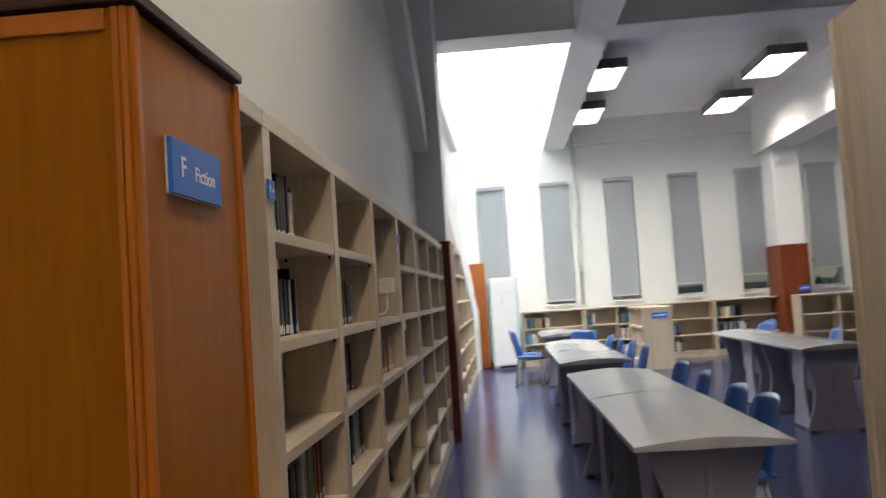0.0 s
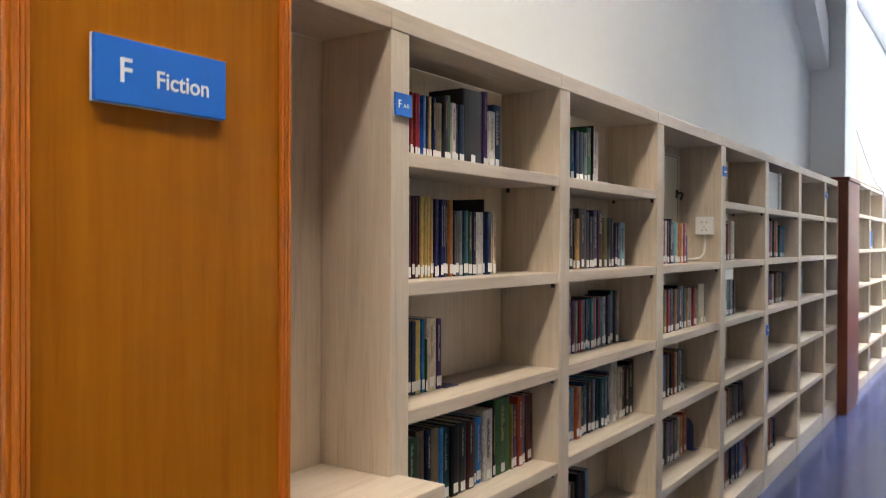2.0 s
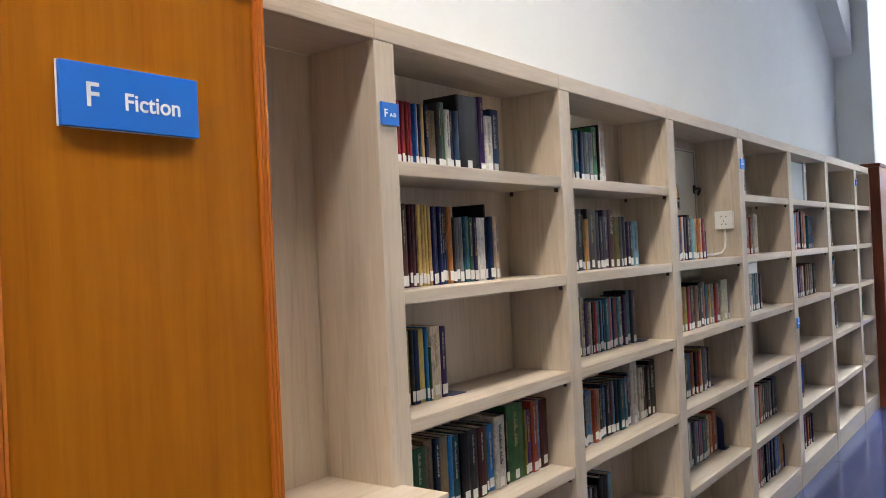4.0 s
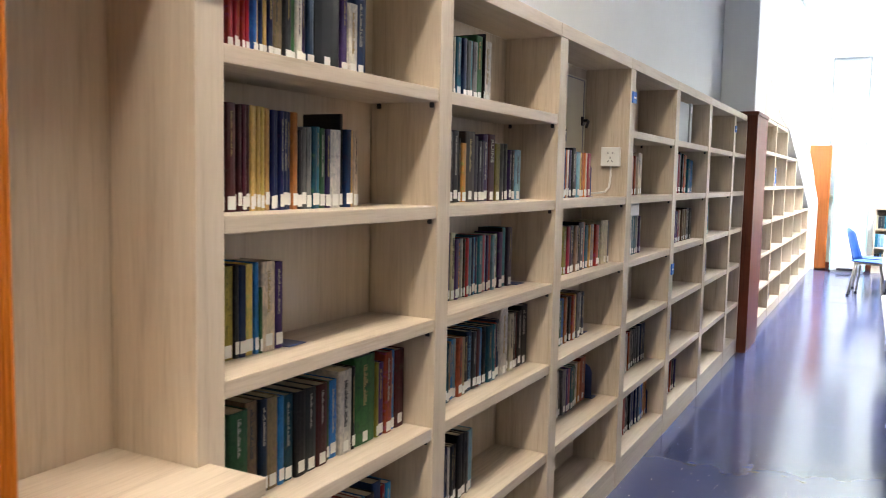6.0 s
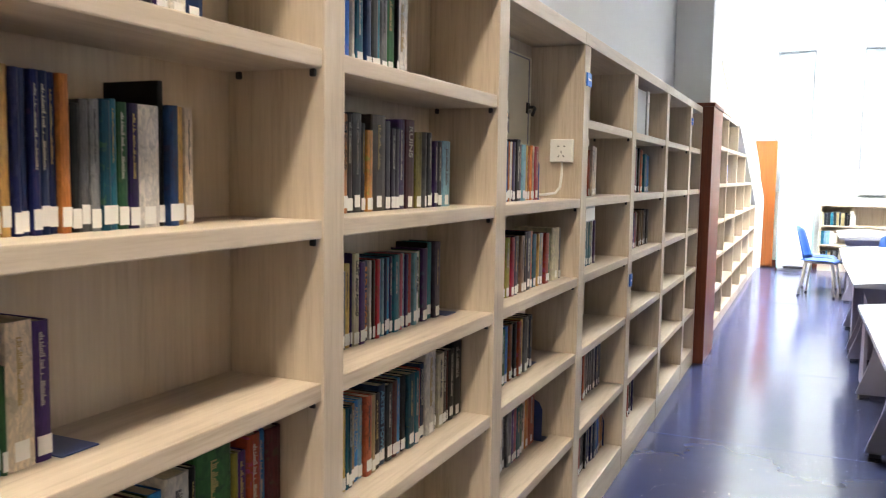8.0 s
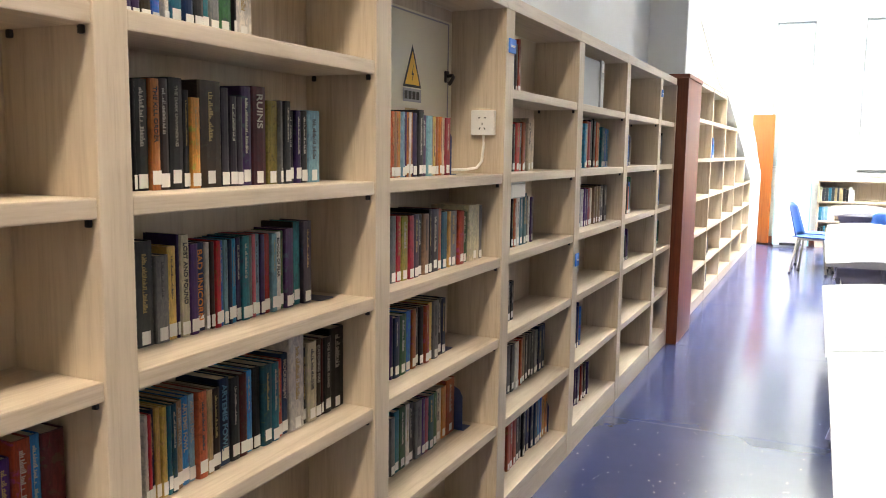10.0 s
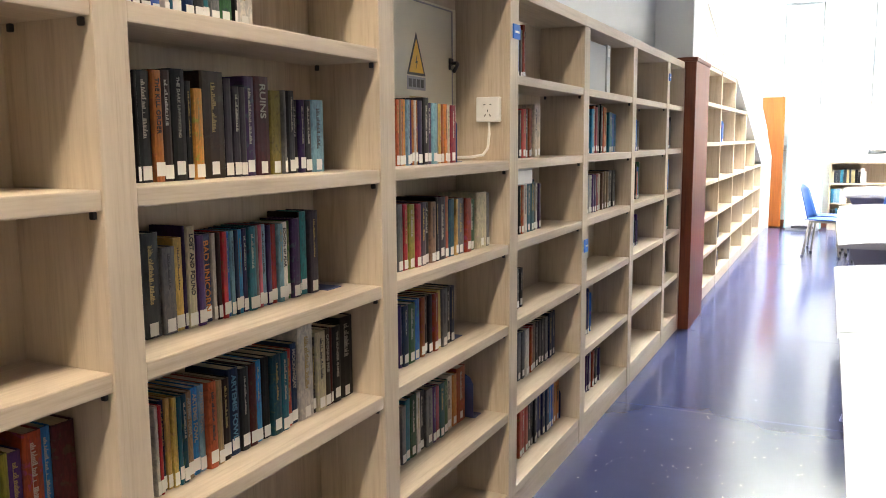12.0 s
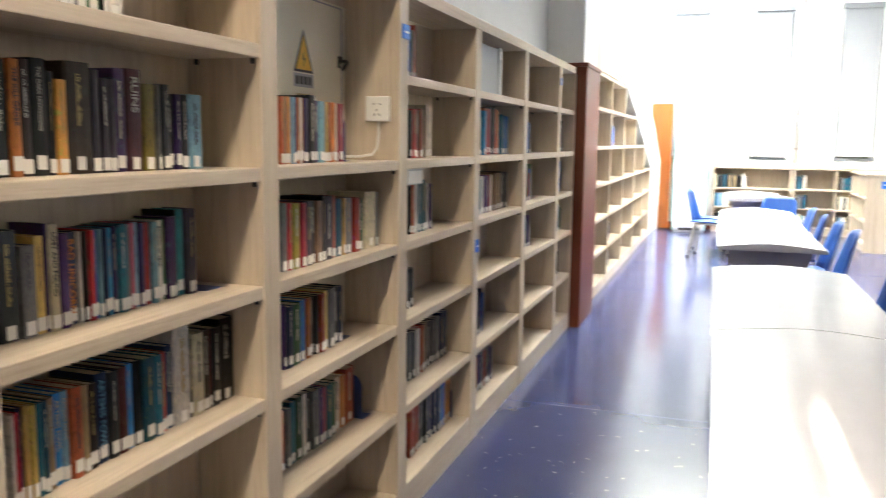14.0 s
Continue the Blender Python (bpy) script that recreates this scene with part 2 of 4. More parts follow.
# ---- the room ----
structure("floor", box(bmesh.new(), -2.2, NEAR_Y, -0.1, RIGHT_X, FAR_Y, 0), floor_vinyl, "glossy blue-violet vinyl floor with pale specks")
for k, y in enumerate((-4.1, -2.2, -0.35, 1.5, 3.3, 5.15, 7.0, 8.8, 10.6)):
    structure("floor_seam", box(bmesh.new(), 0.0, y, -0.002, RIGHT_X, y + 0.003, 0.0008), floor_weld, "thin welded seam across the vinyl floor")
ground = structure("ground", box(bmesh.new(), -300, -300, -0.6, 300, 300, -0.4), bare_ground, "bare ground outside the library")
structure("wall_left", box(bmesh.new(), WALL_X - 0.2, -1.2, 0, WALL_X, 5.79, CEIL_Z), wall_paint, "white painted wall above the bookcases")
structure("wall_left_entry", box(bmesh.new(), -2.2, NEAR_Y, 0, -2.0, -1.2, CEIL_Z), wall_paint, "white painted wall by the entrance")
structure("wall_left_return", box(bmesh.new(), -2.0, -1.2, 0, WALL_X - 0.2, -1.0, CEIL_Z), wall_paint, "white painted return wall")
structure("wall_left_far", box(bmesh.new(), WALL_X - 0.2, 5.79, 0, WALL_X, FAR_Y, CEIL_Z + 0.5), wall_paint, "white painted wall under the skylight")
structure("wall_near", box(bmesh.new(), -2.2, NEAR_Y - 0.2, 0, RIGHT_X, NEAR_Y, CEIL_Z), wall_paint, "plain white end wall")
structure("wall_right", box(bmesh.new(), RIGHT_X, NEAR_Y, 0, RIGHT_X + 0.2, FAR_Y, CEIL_Z), wall_paint, "plain white side wall")

# the far wall with its row of slit windows
WIN_X = [0.155 + 1.233 * i for i in range(5)] + [6.4, 7.65]
WIN_W, WIN_LO, WIN_HI = 0.55, 1.13, 3.485
bm = bmesh.new()
x = -0.45
for wx in WIN_X:
    box(bm, x, FAR_Y, 0, wx, FAR_Y + 0.3, CEIL_Z)
    box(bm, wx, FAR_Y, 0, wx + WIN_W, FAR_Y + 0.3, WIN_LO)
    box(bm, wx, FAR_Y, WIN_HI, wx + WIN_W, FAR_Y + 0.3, CEIL_Z)
    x = wx + WIN_W
box(bm, x, FAR_Y, 0, RIGHT_X + 0.2, FAR_Y + 0.3, CEIL_Z)
structure("wall_far", bm, wall_paint, "white painted wall pierced by tall slit windows")

# ceiling: flat slab with a glass roof strip along the left side
bm = bmesh.new()
box(bm, -2.2, NEAR_Y, CEIL_Z, RIGHT_X, 5.6, CEIL_Z + 0.2)
box(bm, 1.5, 5.6, CEIL_Z, RIGHT_X, FAR_Y + 0.3, CEIL_Z + 0.2)
structure("ceiling", bm, ceiling_paint, "flat grey-white painted ceiling")
structure("beam_cross", box(bmesh.new(), -0.22, 5.62, BEAM_Z, RIGHT_X, 6.1, CEIL_Z, 0.01), beam_paint, "painted concrete cross beam")
structure("beam_long_far", box(bmesh.new(), 1.5, 6.1, BEAM_Z + 0.02, 1.92, FAR_Y, CEIL_Z, 0.01), beam_paint, "painted concrete beam beside the skylight")
structure("beam_long_near", box(bmesh.new(), 1.5, NEAR_Y, BEAM_Z - 0.06, 1.9, 5.62, CEIL_Z, 0.01), beam_paint, "painted concrete beam over the aisle")
structure("beam_right", box(bmesh.new(), 5.46, 6.1, 3.72, 6.04, FAR_Y, CEIL_Z, 0.01), beam_paint, "painted concrete beam on the far column")
structure("beam_far", box(bmesh.new(), 1.92, FAR_Y - 0.08, 4.16, 5.46, FAR_Y, CEIL_Z, 0.01), beam_paint, "shallow painted beam over the slit windows")
structure("ledge", box(bmesh.new(), WALL_X, 6.1, 4.05, WALL_X + 0.12, FAR_Y - 1.0, 4.2, 0.01), beam_paint, "narrow painted ledge under the skylight")
bm = solid([(5.12, 2.84), (3.0, 4.2), (3.0, 4.6), (5.12, 3.24)], WALL_X, WALL_X + 0.15)
structure("beam_raking", bm, beam_paint, "sloping painted concrete beam on the wall")
# roof strip: end curb and mullions above the opening
bm = bmesh.new()
box(bm, WALL_X - 0.2, 5.6, CEIL_Z, 1.5, 6.1, 5.1)
box(bm, WALL_X - 0.2, FAR_Y, CEIL_Z, 1.5, FAR_Y + 0.3, 5.1)
structure("skylight_curb", bm, wall_paint, "white curb round the glass roof strip")

structure("backdrop_sky", box(bmesh.new(), WALL_X - 0.1, 6.0, 5.12, 1.6, FAR_Y + 0.2, 5.14), overcast, "bright overcast sky over the glass roof")
sk = tagged(new("window_roof"), "glass roof strip with slim white bars", "window", kind="structure")
for k in range(6):
    y0, y1 = 6.1 + 7.0 * k / 6, 6.1 + 7.0 * (k + 1) / 6
    pane = block("pane", pane_glass, sk, WALL_X, y0 + 0.02, 5.05, 1.5, y1 - 0.02, 5.058, 0)
    pane.visible_shadow = False
    if k:
        block("glazing_bar", white_gloss, sk, WALL_X, y0 - 0.02, 5.03, 1.5, y0 + 0.02, 5.07, 0.003)

# columns
structure("column_left", box(bmesh.new(), WALL_X, 5.175, 0, 0.045, 5.79, CEIL_Z, 0.008), wall_paint, "white painted concrete column")
structure("column_right", box(bmesh.new(), 5.58, 12.35, 0, 6.04, FAR_Y, 3.72, 0.008), wall_paint, "white painted concrete column")


def cladding(name, x0, y0, x1, y1, top, label):
    ob = base(name, pose(x0, y0, 0), label, "cladding")
    w, d = x1 - x0, y1 - y0
    block("panel", red_v, ob, 0, 0, 0.0, w, d, top - 0.03, 0.004)
    block("cap", red_v, ob, -0.006, -0.006, top - 0.03, w + 0.008, d + 0.006, top, 0.006)
    return ob


col = cladding("column_cladding", -0.06, 5.158, 0.075, 5.8, 1.955, "glossy red-brown wooden cladding round a white column")
col2 = cladding("column_cladding", 5.56, 12.31, 6.06, 13.09, 1.95, "red-brown wooden cladding on the far column")


# ---- windows and blinds ----
def slit_window(i, wx):
    w = tagged(new("window_%d" % (i + 1)), "tall slit window with a pale frame", "window", kind="structure")
    w.location = (wx, FAR_Y + 0.1, WIN_LO)
    h = WIN_HI - WIN_LO
    fr = bmesh.new()
    box(fr, 0, 0, 0, 0.04, 0.06, h), box(fr, WIN_W - 0.04, 0, 0, WIN_W, 0.06, h)
    box(fr, 0.04, 0, 0, WIN_W - 0.04, 0.06, 0.05), box(fr, 0.04, 0, h - 0.05, WIN_W - 0.04, 0.06, h)
    box(fr, 0.04, 0.003, 0.62, WIN_W - 0.04, 0.057, 0.66)
    part("window_frame", fr, white_gloss, w)
    block("window_sill", white_gloss, w, -0.04, -0.14, -0.035, WIN_W + 0.04, 0.0, 0.0, 0.004)
    for z0, z1 in ((0.05, 0.62), (0.66, h - 0.05)):
        p = block("pane", pane_glass, w, 0.04, 0.025, z0, WIN_W - 0.04, 0.031, z1, 0)
        p.visible_shadow = False


BLIND_LOW = [1.2, 1.2, 1.22, 1.36, 1.46, 1.5, 1.5]
for i, wx in enumerate(WIN_X):
    slit_window(i, wx)
    lo = BLIND_LOW[i]
    b = base("roller_blind", pose(wx, FAR_Y, lo), "grey fabric roller blind drawn over a slit window", "blind", "blinds on the far wall")
    bm = bmesh.new()
    n = 24
    outline = [(0.0015 * math.sin(k * 0.4 + i) - 0.035, k * (WIN_HI - lo - 0.07) / n) for k in range(n + 1)]
    outline += [(y + 0.003, z) for y, z in outline[::-1]]
    part("fabric", solid(outline, 0.015, WIN_W - 0.015), blind_grey, b)
    block("headrail", blind_grey, b, 0, -0.07, WIN_HI - lo - 0.075, WIN_W, -0.002, WIN_HI - lo, 0.006)
    block("bottom_bar", clad_pipe, b, 0.012, -0.044, -0.012, WIN_W - 0.012, -0.024, 0.012, 0.004)

# greenery outside the slit windows
hedge = bmesh.new()
rng = random.Random(4)
for k in range(900):
    p = Vector((rng.uniform(-4, 14), FAR_Y + rng.uniform(2.2, 4.5), 0))
    p.z = -0.4 + rng.random() * (2.0 + 0.5 * math.sin(p.x * 1.7))
    m = Matrix.Translation(p) @ Euler((rng.uniform(0, 6), rng.uniform(0, 6), rng.uniform(0, 6))).to_matrix().to_4x4()
    vs = [hedge.verts.new(m @ Vector(c)) for c in ((-0.16, 0, 0), (0, -0.06, 0.02), (0.18, 0, 0), (0, 0.06, 0.02))]
    hedge.faces.new(vs)
tagged(part("hedge", hedge, leaf_green), "leafy green hedge outside the windows", "hedge", kind="stuff")


# ---- main bookcase wall ----
SH = 0.033
DIV = [-0.83, 0.0, 0.851, 1.73, 2.625, 3.56, 4.52, 5.155]         # near faces of the uprights
DIV_WIDTH = [0.067, 0.068, 0.075, 0.08, 0.082, 0.082, 0.08, 0.035]
LEVEL = [1.5945, 1.302, 1.0125, 0.7265, 0.4075, 0.1035]
TOP_LO, TOP_HI = 1.872, 1.918


def shelf_bracket(parent, y, z, side):
    bm = bmesh.new()
    box(bm, -0.026, y, z - 0.014, -0.015, y + side * 0.008, z, 0.003)
    part("shelf_pin", bm, dark_metal, parent)


for bay in range(7):
    y0, y1 = DIV[bay] + DIV_WIDTH[bay], DIV[bay + 1]
    case = base("bookcase", pose(0, 0, 0), "pale maple built-in bookcase bay against the white wall", "bookcase", "bays of the long bookcase")
    block("upright", pale_v, case, BACK_X + 0.001, DIV[bay], 0, 0, y0, TOP_LO, 0.0025)
    if bay == 6:
        block("upright", pale_v, case, BACK_X + 0.001, 5.115, 0, 0, 5.155, TOP_LO, 0.0025)
    block("back_panel", pale_v, case, BACK_X - 0.018, DIV[bay] + 0.001, 0, BACK_X, y1 + 0.03, TOP_LO, 0)
    block("top_board", pale_h, case, BACK_X, DIV[bay] + (0.0 if bay else 0), TOP_LO, 0.002, y1 if bay < 6 else 5.114, TOP_HI, 0.003)
    block("plinth", pale_h, case, -0.02, y0, 0, -0.003, y1 if bay < 6 else 5.114, LEVEL[5] - SH / 2, 0)
    for k, z in enumerate(LEVEL):
        if bay == 2 and k == 0:
            continue
        block("shelf", pale_h, case, BACK_X, y0 + 0.0012, z - SH / 2, -0.003, (y1 if bay < 6 else 5.114) - 0.0012, z + SH / 2, 0.003)
        if k < 5 and bay < 6:
            for yy, s in ((y0, 1), (y1, -1)):
                shelf_bracket(case, yy, z - SH / 2, s)
                bm = box(bmesh.new(), BACK_X + 0.022, yy, z - SH / 2 - 0.014, BACK_X + 0.033, yy + s * 0.008, z - SH / 2, 0.003)
                part("shelf_pin", bm, dark_metal, case)

# narrow end bay with its low cabinet beside the tall orange cabinet
end_bay = base("end_bay", pose(0, 0, 0), "pale maple open niche beside a tall orange cabinet", "bookcase")
block("back_panel", pale_v, end_bay, BACK_X - 0.018, -1.192, 0.89, BACK_X, DIV[0], TOP_LO, 0)
block("top_board", pale_h, end_bay, BACK_X, -1.192, TOP_LO, 0.002, DIV[0] - 0.001, TOP_HI, 0.003)
low = base("low_cabinet", pose(0, 0, 0), "low white cabinet with a pale maple top", "cabinet")
block("worktop", pale_h, low, BACK_X + 0.002, -1.192, 0.865, 0.125, -0.80, 0.895, 0.003)
block("body", white_gloss, low, BACK_X + 0.002, -1.193, 0, 0.108, -0.815, 0.865, 0.003)

# ---- tall orange cabinet with the section sign ----
oc = base("tall_cabinet", pose(0, 0, 0), "tall orange-varnished wooden cabinet with a dark top rim", "cabinet")
OX, OY0, OY1, OZ = 0.055, -1.686, -1.194, 1.902
block("body", orange_v, oc, -1.9, OY0, 0, OX - 0.004, OY1, OZ - 0.025, 0.002)
block("top_rim", dark_edge, oc, -1.91, OY0 - 0.012, OZ - 0.02, OX + 0.012, OY1 + 0.008, OZ, 0.006)
for yy in (OY0, OY1):
    for k in range(3):
        s = 1 if yy == OY0 else -1
        w = 0.0065
        block("corner_bead", orange_trim, oc, OX - 0.006, yy + s * (w + 0.001) * k, 0, OX + 0.005 - 0.001 * k, yy + s * ((w + 0.001) * k + w), OZ - 0.025, 0.0025)
for k in range(2):
    block("corner_bead", orange_trim, oc, OX - 0.018 - 0.013 * k, OY0 - 0.006, 0, OX - 0.007 - 0.013 * k, OY0 + 0.004, OZ - 0.025, 0.003)
block("top_bead", orange_trim, oc, -1.9, OY0 - 0.006, OZ - 0.06, OX - 0.04, OY0 + 0.004, OZ - 0.026, 0.003)

sg = base("section_sign", pose(OX - 0.003, -1.577, 1.604), "blue acrylic section sign with white lettering", "sign")
block("plate", sign_blue, sg, 0.0035, 0, 0, 0.012, 0.231, 0.093, 0.001)
block("backing", sign_white, sg, 0.0, -0.001, -0.001, 0.0034, 0.231, 0.094, 0.0005)
words("letter", "F", 0.05, sign_white, sg, pose(0.0122, 0.036, 0.031) @ FACE_X)
words("lettering", "Fiction", 0.0365, sign_white, sg, pose(0.0122, 0.098, 0.031) @ FACE_X)


def range_sign(y, z, w, h, text):
    s = base("range_sign", pose(0.0005, y, z), "small blue acrylic range sign on an upright", "sign", "range signs")
    block("plate", sign_blue, s, 0.001, 0, 0, 0.007, w, h, 0.001)
    if text:
        words("letter", "F", h * 0.5, sign_white, s, pose(0.0072, w * 0.12, h * 0.34) @ FACE_X)
        words("lettering", text, h * 0.24, sign_white, s, pose(0.0072, w * 0.46, h * 0.38) @ FACE_X)
    else:
        block("print_bar", sign_white, s, 0.007, w * 0.2, h * 0.4, 0.0074, w * 0.8, h * 0.55, 0)


range_sign(-0.822, 1.686, 0.058, 0.05, "A-D")
range_sign(1.745, 1.728, 0.062, 0.048, "")
range_sign(2.648, 0.885, 0.05, 0.058, "")
range_sign(4.545, 1.755, 0.05, 0.046, "")

# ---- electrical box and socket ----
eb = base("electric_box", pose(BACK_X + 0.001, 0.94, 1.33), "cream steel electrical box door with a warning sticker", "electrical box")
block("door", cream_metal, eb, 0, 0, 0, 0.006, 0.782, 0.50, 0.002)
bm = bmesh.new()
box(bm, 0.006, 0.0, 0.488, 0.009, 0.75, 0.492), box(bm, 0.006, 0.747, 0, 0.009, 0.751, 0.49)
part("door_seam", bm, grey_print, eb)
ty, tz = 0.422, 0.262
part("warning_triangle", solid([(ty, tz), (ty + 0.125, tz), (ty + 0.0625, tz + 0.132)], 0.0062, 0.0068), black_print, eb)
part("warning_field", solid([(ty + 0.013, tz + 0.008), (ty + 0.112, tz + 0.008), (ty + 0.0625, tz + 0.112)], 0.0069, 0.0074), yellow_print, eb)
part("warning_bolt", solid([(ty + 0.058, tz + 0.018), (ty + 0.071, tz + 0.044), (ty + 0.063, tz + 0.044), (ty + 0.068, tz + 0.07), (ty + 0.055, tz + 0.038), (ty + 0.063, tz + 0.038)], 0.0075, 0.008), black_print, eb)
block("warning_strip", grey_print, eb, 0.0062, ty, tz - 0.045, 0.0068, ty + 0.125, tz - 0.004, 0)
for k in range(4):
    block("print_bar", black_print, eb, 0.0069, ty + 0.01 + 0.027 * k, tz - 0.037, 0.0073, ty + 0.03 + 0.027 * k, tz - 0.012, 0)
block("tape_patch", tan_tape, eb, 0.0062, ty + 0.015, tz - 0.09, 0.0068, ty + 0.1, tz - 0.065, 0)
lk = block("lock_plate", dark_metal, eb, 0.006, 0.72, 0.295, 0.014, 0.748, 0.335, 0.004)
bm = tube(bmesh.new(), [(0.012, 0.732, 0.318), (0.034, 0.732, 0.318), (0.042, 0.72, 0.312), (0.046, 0.68, 0.286)], 0.006)
part("lock_lever", bm, dark_metal, lk)
block("lock_barrel", steel, lk, 0.012, 0.726, 0.298, 0.026, 0.74, 0.31, 0.003)

so = base("wall_socket", pose(-0.007, DIV[3], 1.45), "white plastic wall socket with five pin slots", "socket")
block("plate", socket_white, so, -0.11, -0.022, 0, -0.024, -0.0005, 0.084, 0.004)
for sx, sz, w, h, lean in ((-0.078, 0.058, 0.007, 0.0035, 0), (-0.056, 0.058, 0.007, 0.0035, 0), (-0.067, 0.037, 0.003, 0.008, 0), (-0.076, 0.022, 0.003, 0.009, 32), (-0.058, 0.022, 0.003, 0.009, -32)):
    slot = block("slot", black_print, so, -w / 2, -0.0006, -h / 2, w / 2, 0.0006, h / 2, 0)
    slot.matrix_basis = pose(sx, -0.022, sz, 0, lean, 0)
bm = tube(bmesh.new(), [(-0.067, -0.008, 0.004), (-0.066, -0.009, -0.04), (-0.07, -0.012, -0.09), (-0.085, -0.02, -0.112), (-0.11, -0.06, -0.118), (-0.13, -0.15, -0.118)], 0.005)
part("cable", bm, socket_white, so)


# ---- books ----
# one letter a book: colour; a capital letter is a thick book
COLOURS = {
    "r": (0.42, 0.045, 0.03), "o": (0.55, 0.19, 0.06), "y": (0.62, 0.43, 0.14), "l": (0.30, 0.28, 0.05), "g": (0.035, 0.13, 0.05),
    "t": (0.015, 0.14, 0.19), "b": (0.025, 0.19, 0.52), "n": (0.01, 0.026, 0.10), "v": (0.055, 0.025, 0.13), "m": (0.075, 0.014, 0.02),
    "k": (0.009, 0.009, 0.011), "s": (0.17, 0.18, 0.19), "w": (0.62, 0.61, 0.57), "c": (0.17, 0.33, 0.45), "a": (0.34, 0.24, 0.14),
    "d": (0.032, 0.018, 0.012), "p": (0.50, 0.12, 0.2), "q": (0.05, 0.04, 0.065), "i": (0.60, 0.54, 0.40), "e": (0.03, 0.036, 0.042),
}
NAMES = {"r": "red", "o": "orange", "y": "yellow", "l": "olive", "g": "green", "t": "teal", "b": "blue", "n": "navy", "v": "purple",
         "m": "maroon", "k": "black", "s": "grey", "w": "white", "c": "light blue", "a": "tan", "d": "dark brown", "p": "pink",
         "q": "mottled grey", "i": "ivory", "e": "slate"}


def cover_material(code):
    m, nodes, links, bsdf = material("book_cover_" + NAMES[code].replace(" ", "_"))
    c = COLOURS[code]
    info = nodes.new("ShaderNodeObjectInfo")
    hsv = nodes.new("ShaderNodeHueSaturation")
    hsv.inputs["Color"].default_value = (*c, 1)
    hue = node(nodes, "ShaderNodeMapRange", To_Min=0.475, To_Max=0.525)
    val = node(nodes, "ShaderNodeMapRange", To_Min=0.85 if code in "wiycb" else 0.5, To_Max=1.15)
    links.new(info.outputs["Random"], hue.inputs["Value"])
    frac = nodes.new("ShaderNodeMath")
    frac.operation = "MULTIPLY"
    frac.inputs[1].default_value = 17.3
    fr2 = nodes.new("ShaderNodeMath")
    fr2.operation = "FRACT"
    links.new(info.outputs["Random"], frac.inputs[0])
    links.new(frac.outputs[0], fr2.inputs[0])
    links.new(fr2.outputs[0], val.inputs["Value"])
    links.new(hue.outputs[0], hsv.inputs["Hue"])
    links.new(val.outputs[0], hsv.inputs["Value"])
    mp = coords(nodes, links, (3, 3, 5))
    art = node(nodes, "ShaderNodeTexNoise", Scale=1.6, Detail=4.0, Distortion=1.5)
    links.new(mp.outputs[0], art.inputs["Vector"])
    tone = ramp(nodes, [(0.42, (0.72, 0.72, 0.75)), (0.62, (1.15, 1.1, 1.05))])
    links.new(art.outputs["Fac"], tone.inputs["Fac"])
    mul = nodes.new("ShaderNodeMix")
    mul.data_type, mul.blend_type = "RGBA", "MULTIPLY"
    mul.inputs["Factor"].default_value = 0.8
    links.new(hsv.outputs[0], mul.inputs["A"])
    links.new(tone.outputs[0], mul.inputs["B"])
    # printed art: patches of a second, hue-shifted colour
    second = nodes.new("ShaderNodeHueSaturation")
    second.inputs["Color"].default_value = (*[0.6 * q + 0.03 for q in c], 1)
    swing = node(nodes, "ShaderNodeMapRange", To_Min=0.2, To_Max=0.8)
    links.new(fr2.outputs[0], swing.inputs["Value"])
    links.new(swing.outputs[0], second.inputs["Hue"])
    lift = node(nodes, "ShaderNodeMapRange", To_Min=0.1, To_Max=1.3)
    links.new(info.outputs["Random"], lift.inputs["Value"])
    links.new(lift.outputs[0], second.inputs["Value"])
    mp2 = coords(nodes, links, (1.0, 1.6, 9.0))
    patch = node(nodes, "ShaderNodeTexNoise", Scale=1.3, Detail=5.0, Roughness=0.65, Distortion=0.8)
    links.new(mp2.outputs[0], patch.inputs["Vector"])
    most = 0.25 if code in "wiysac" else 0.42
    mask = ramp(nodes, [(0.56, (0, 0, 0)), (0.62, (most, most, most))])
    links.new(patch.outputs["Fac"], mask.inputs["Fac"])
    art2 = nodes.new("ShaderNodeMix")
    art2.data_type = "RGBA"
    links.new(mask.outputs[0], art2.inputs["Factor"])
    links.new(mul.outputs["Result"], art2.inputs["A"])
    links.new(second.outputs[0], art2.inputs["B"])
    links.new(art2.outputs["Result"], bsdf.inputs["Base Color"])
    bsdf.inputs["Roughness"].default_value = 0.36
    bsdf.inputs["Specular IOR Level"].default_value = 0.2
    return m


COVER = {code: cover_material(code) for code in COLOURS}
ink_light = plain("pale_ink", (0.40, 0.38, 0.33), 0.5, vary=0.1)
ink_dark = plain("dark_ink", (0.03, 0.03, 0.04), 0.5, vary=0.1)
ink_gold = plain("gold_ink", (0.36, 0.26, 0.09), 0.4, vary=0.1)
INKS = {"dark": ink_dark, "light": ink_light, "gold": ink_gold}
BRIGHT = dict(INKS, orange=plain("orange_ink", (0.6, 0.2, 0.03), 0.5, vary=0.1), sky=plain("sky_ink", (0.1, 0.28, 0.45), 0.5, vary=0.1))


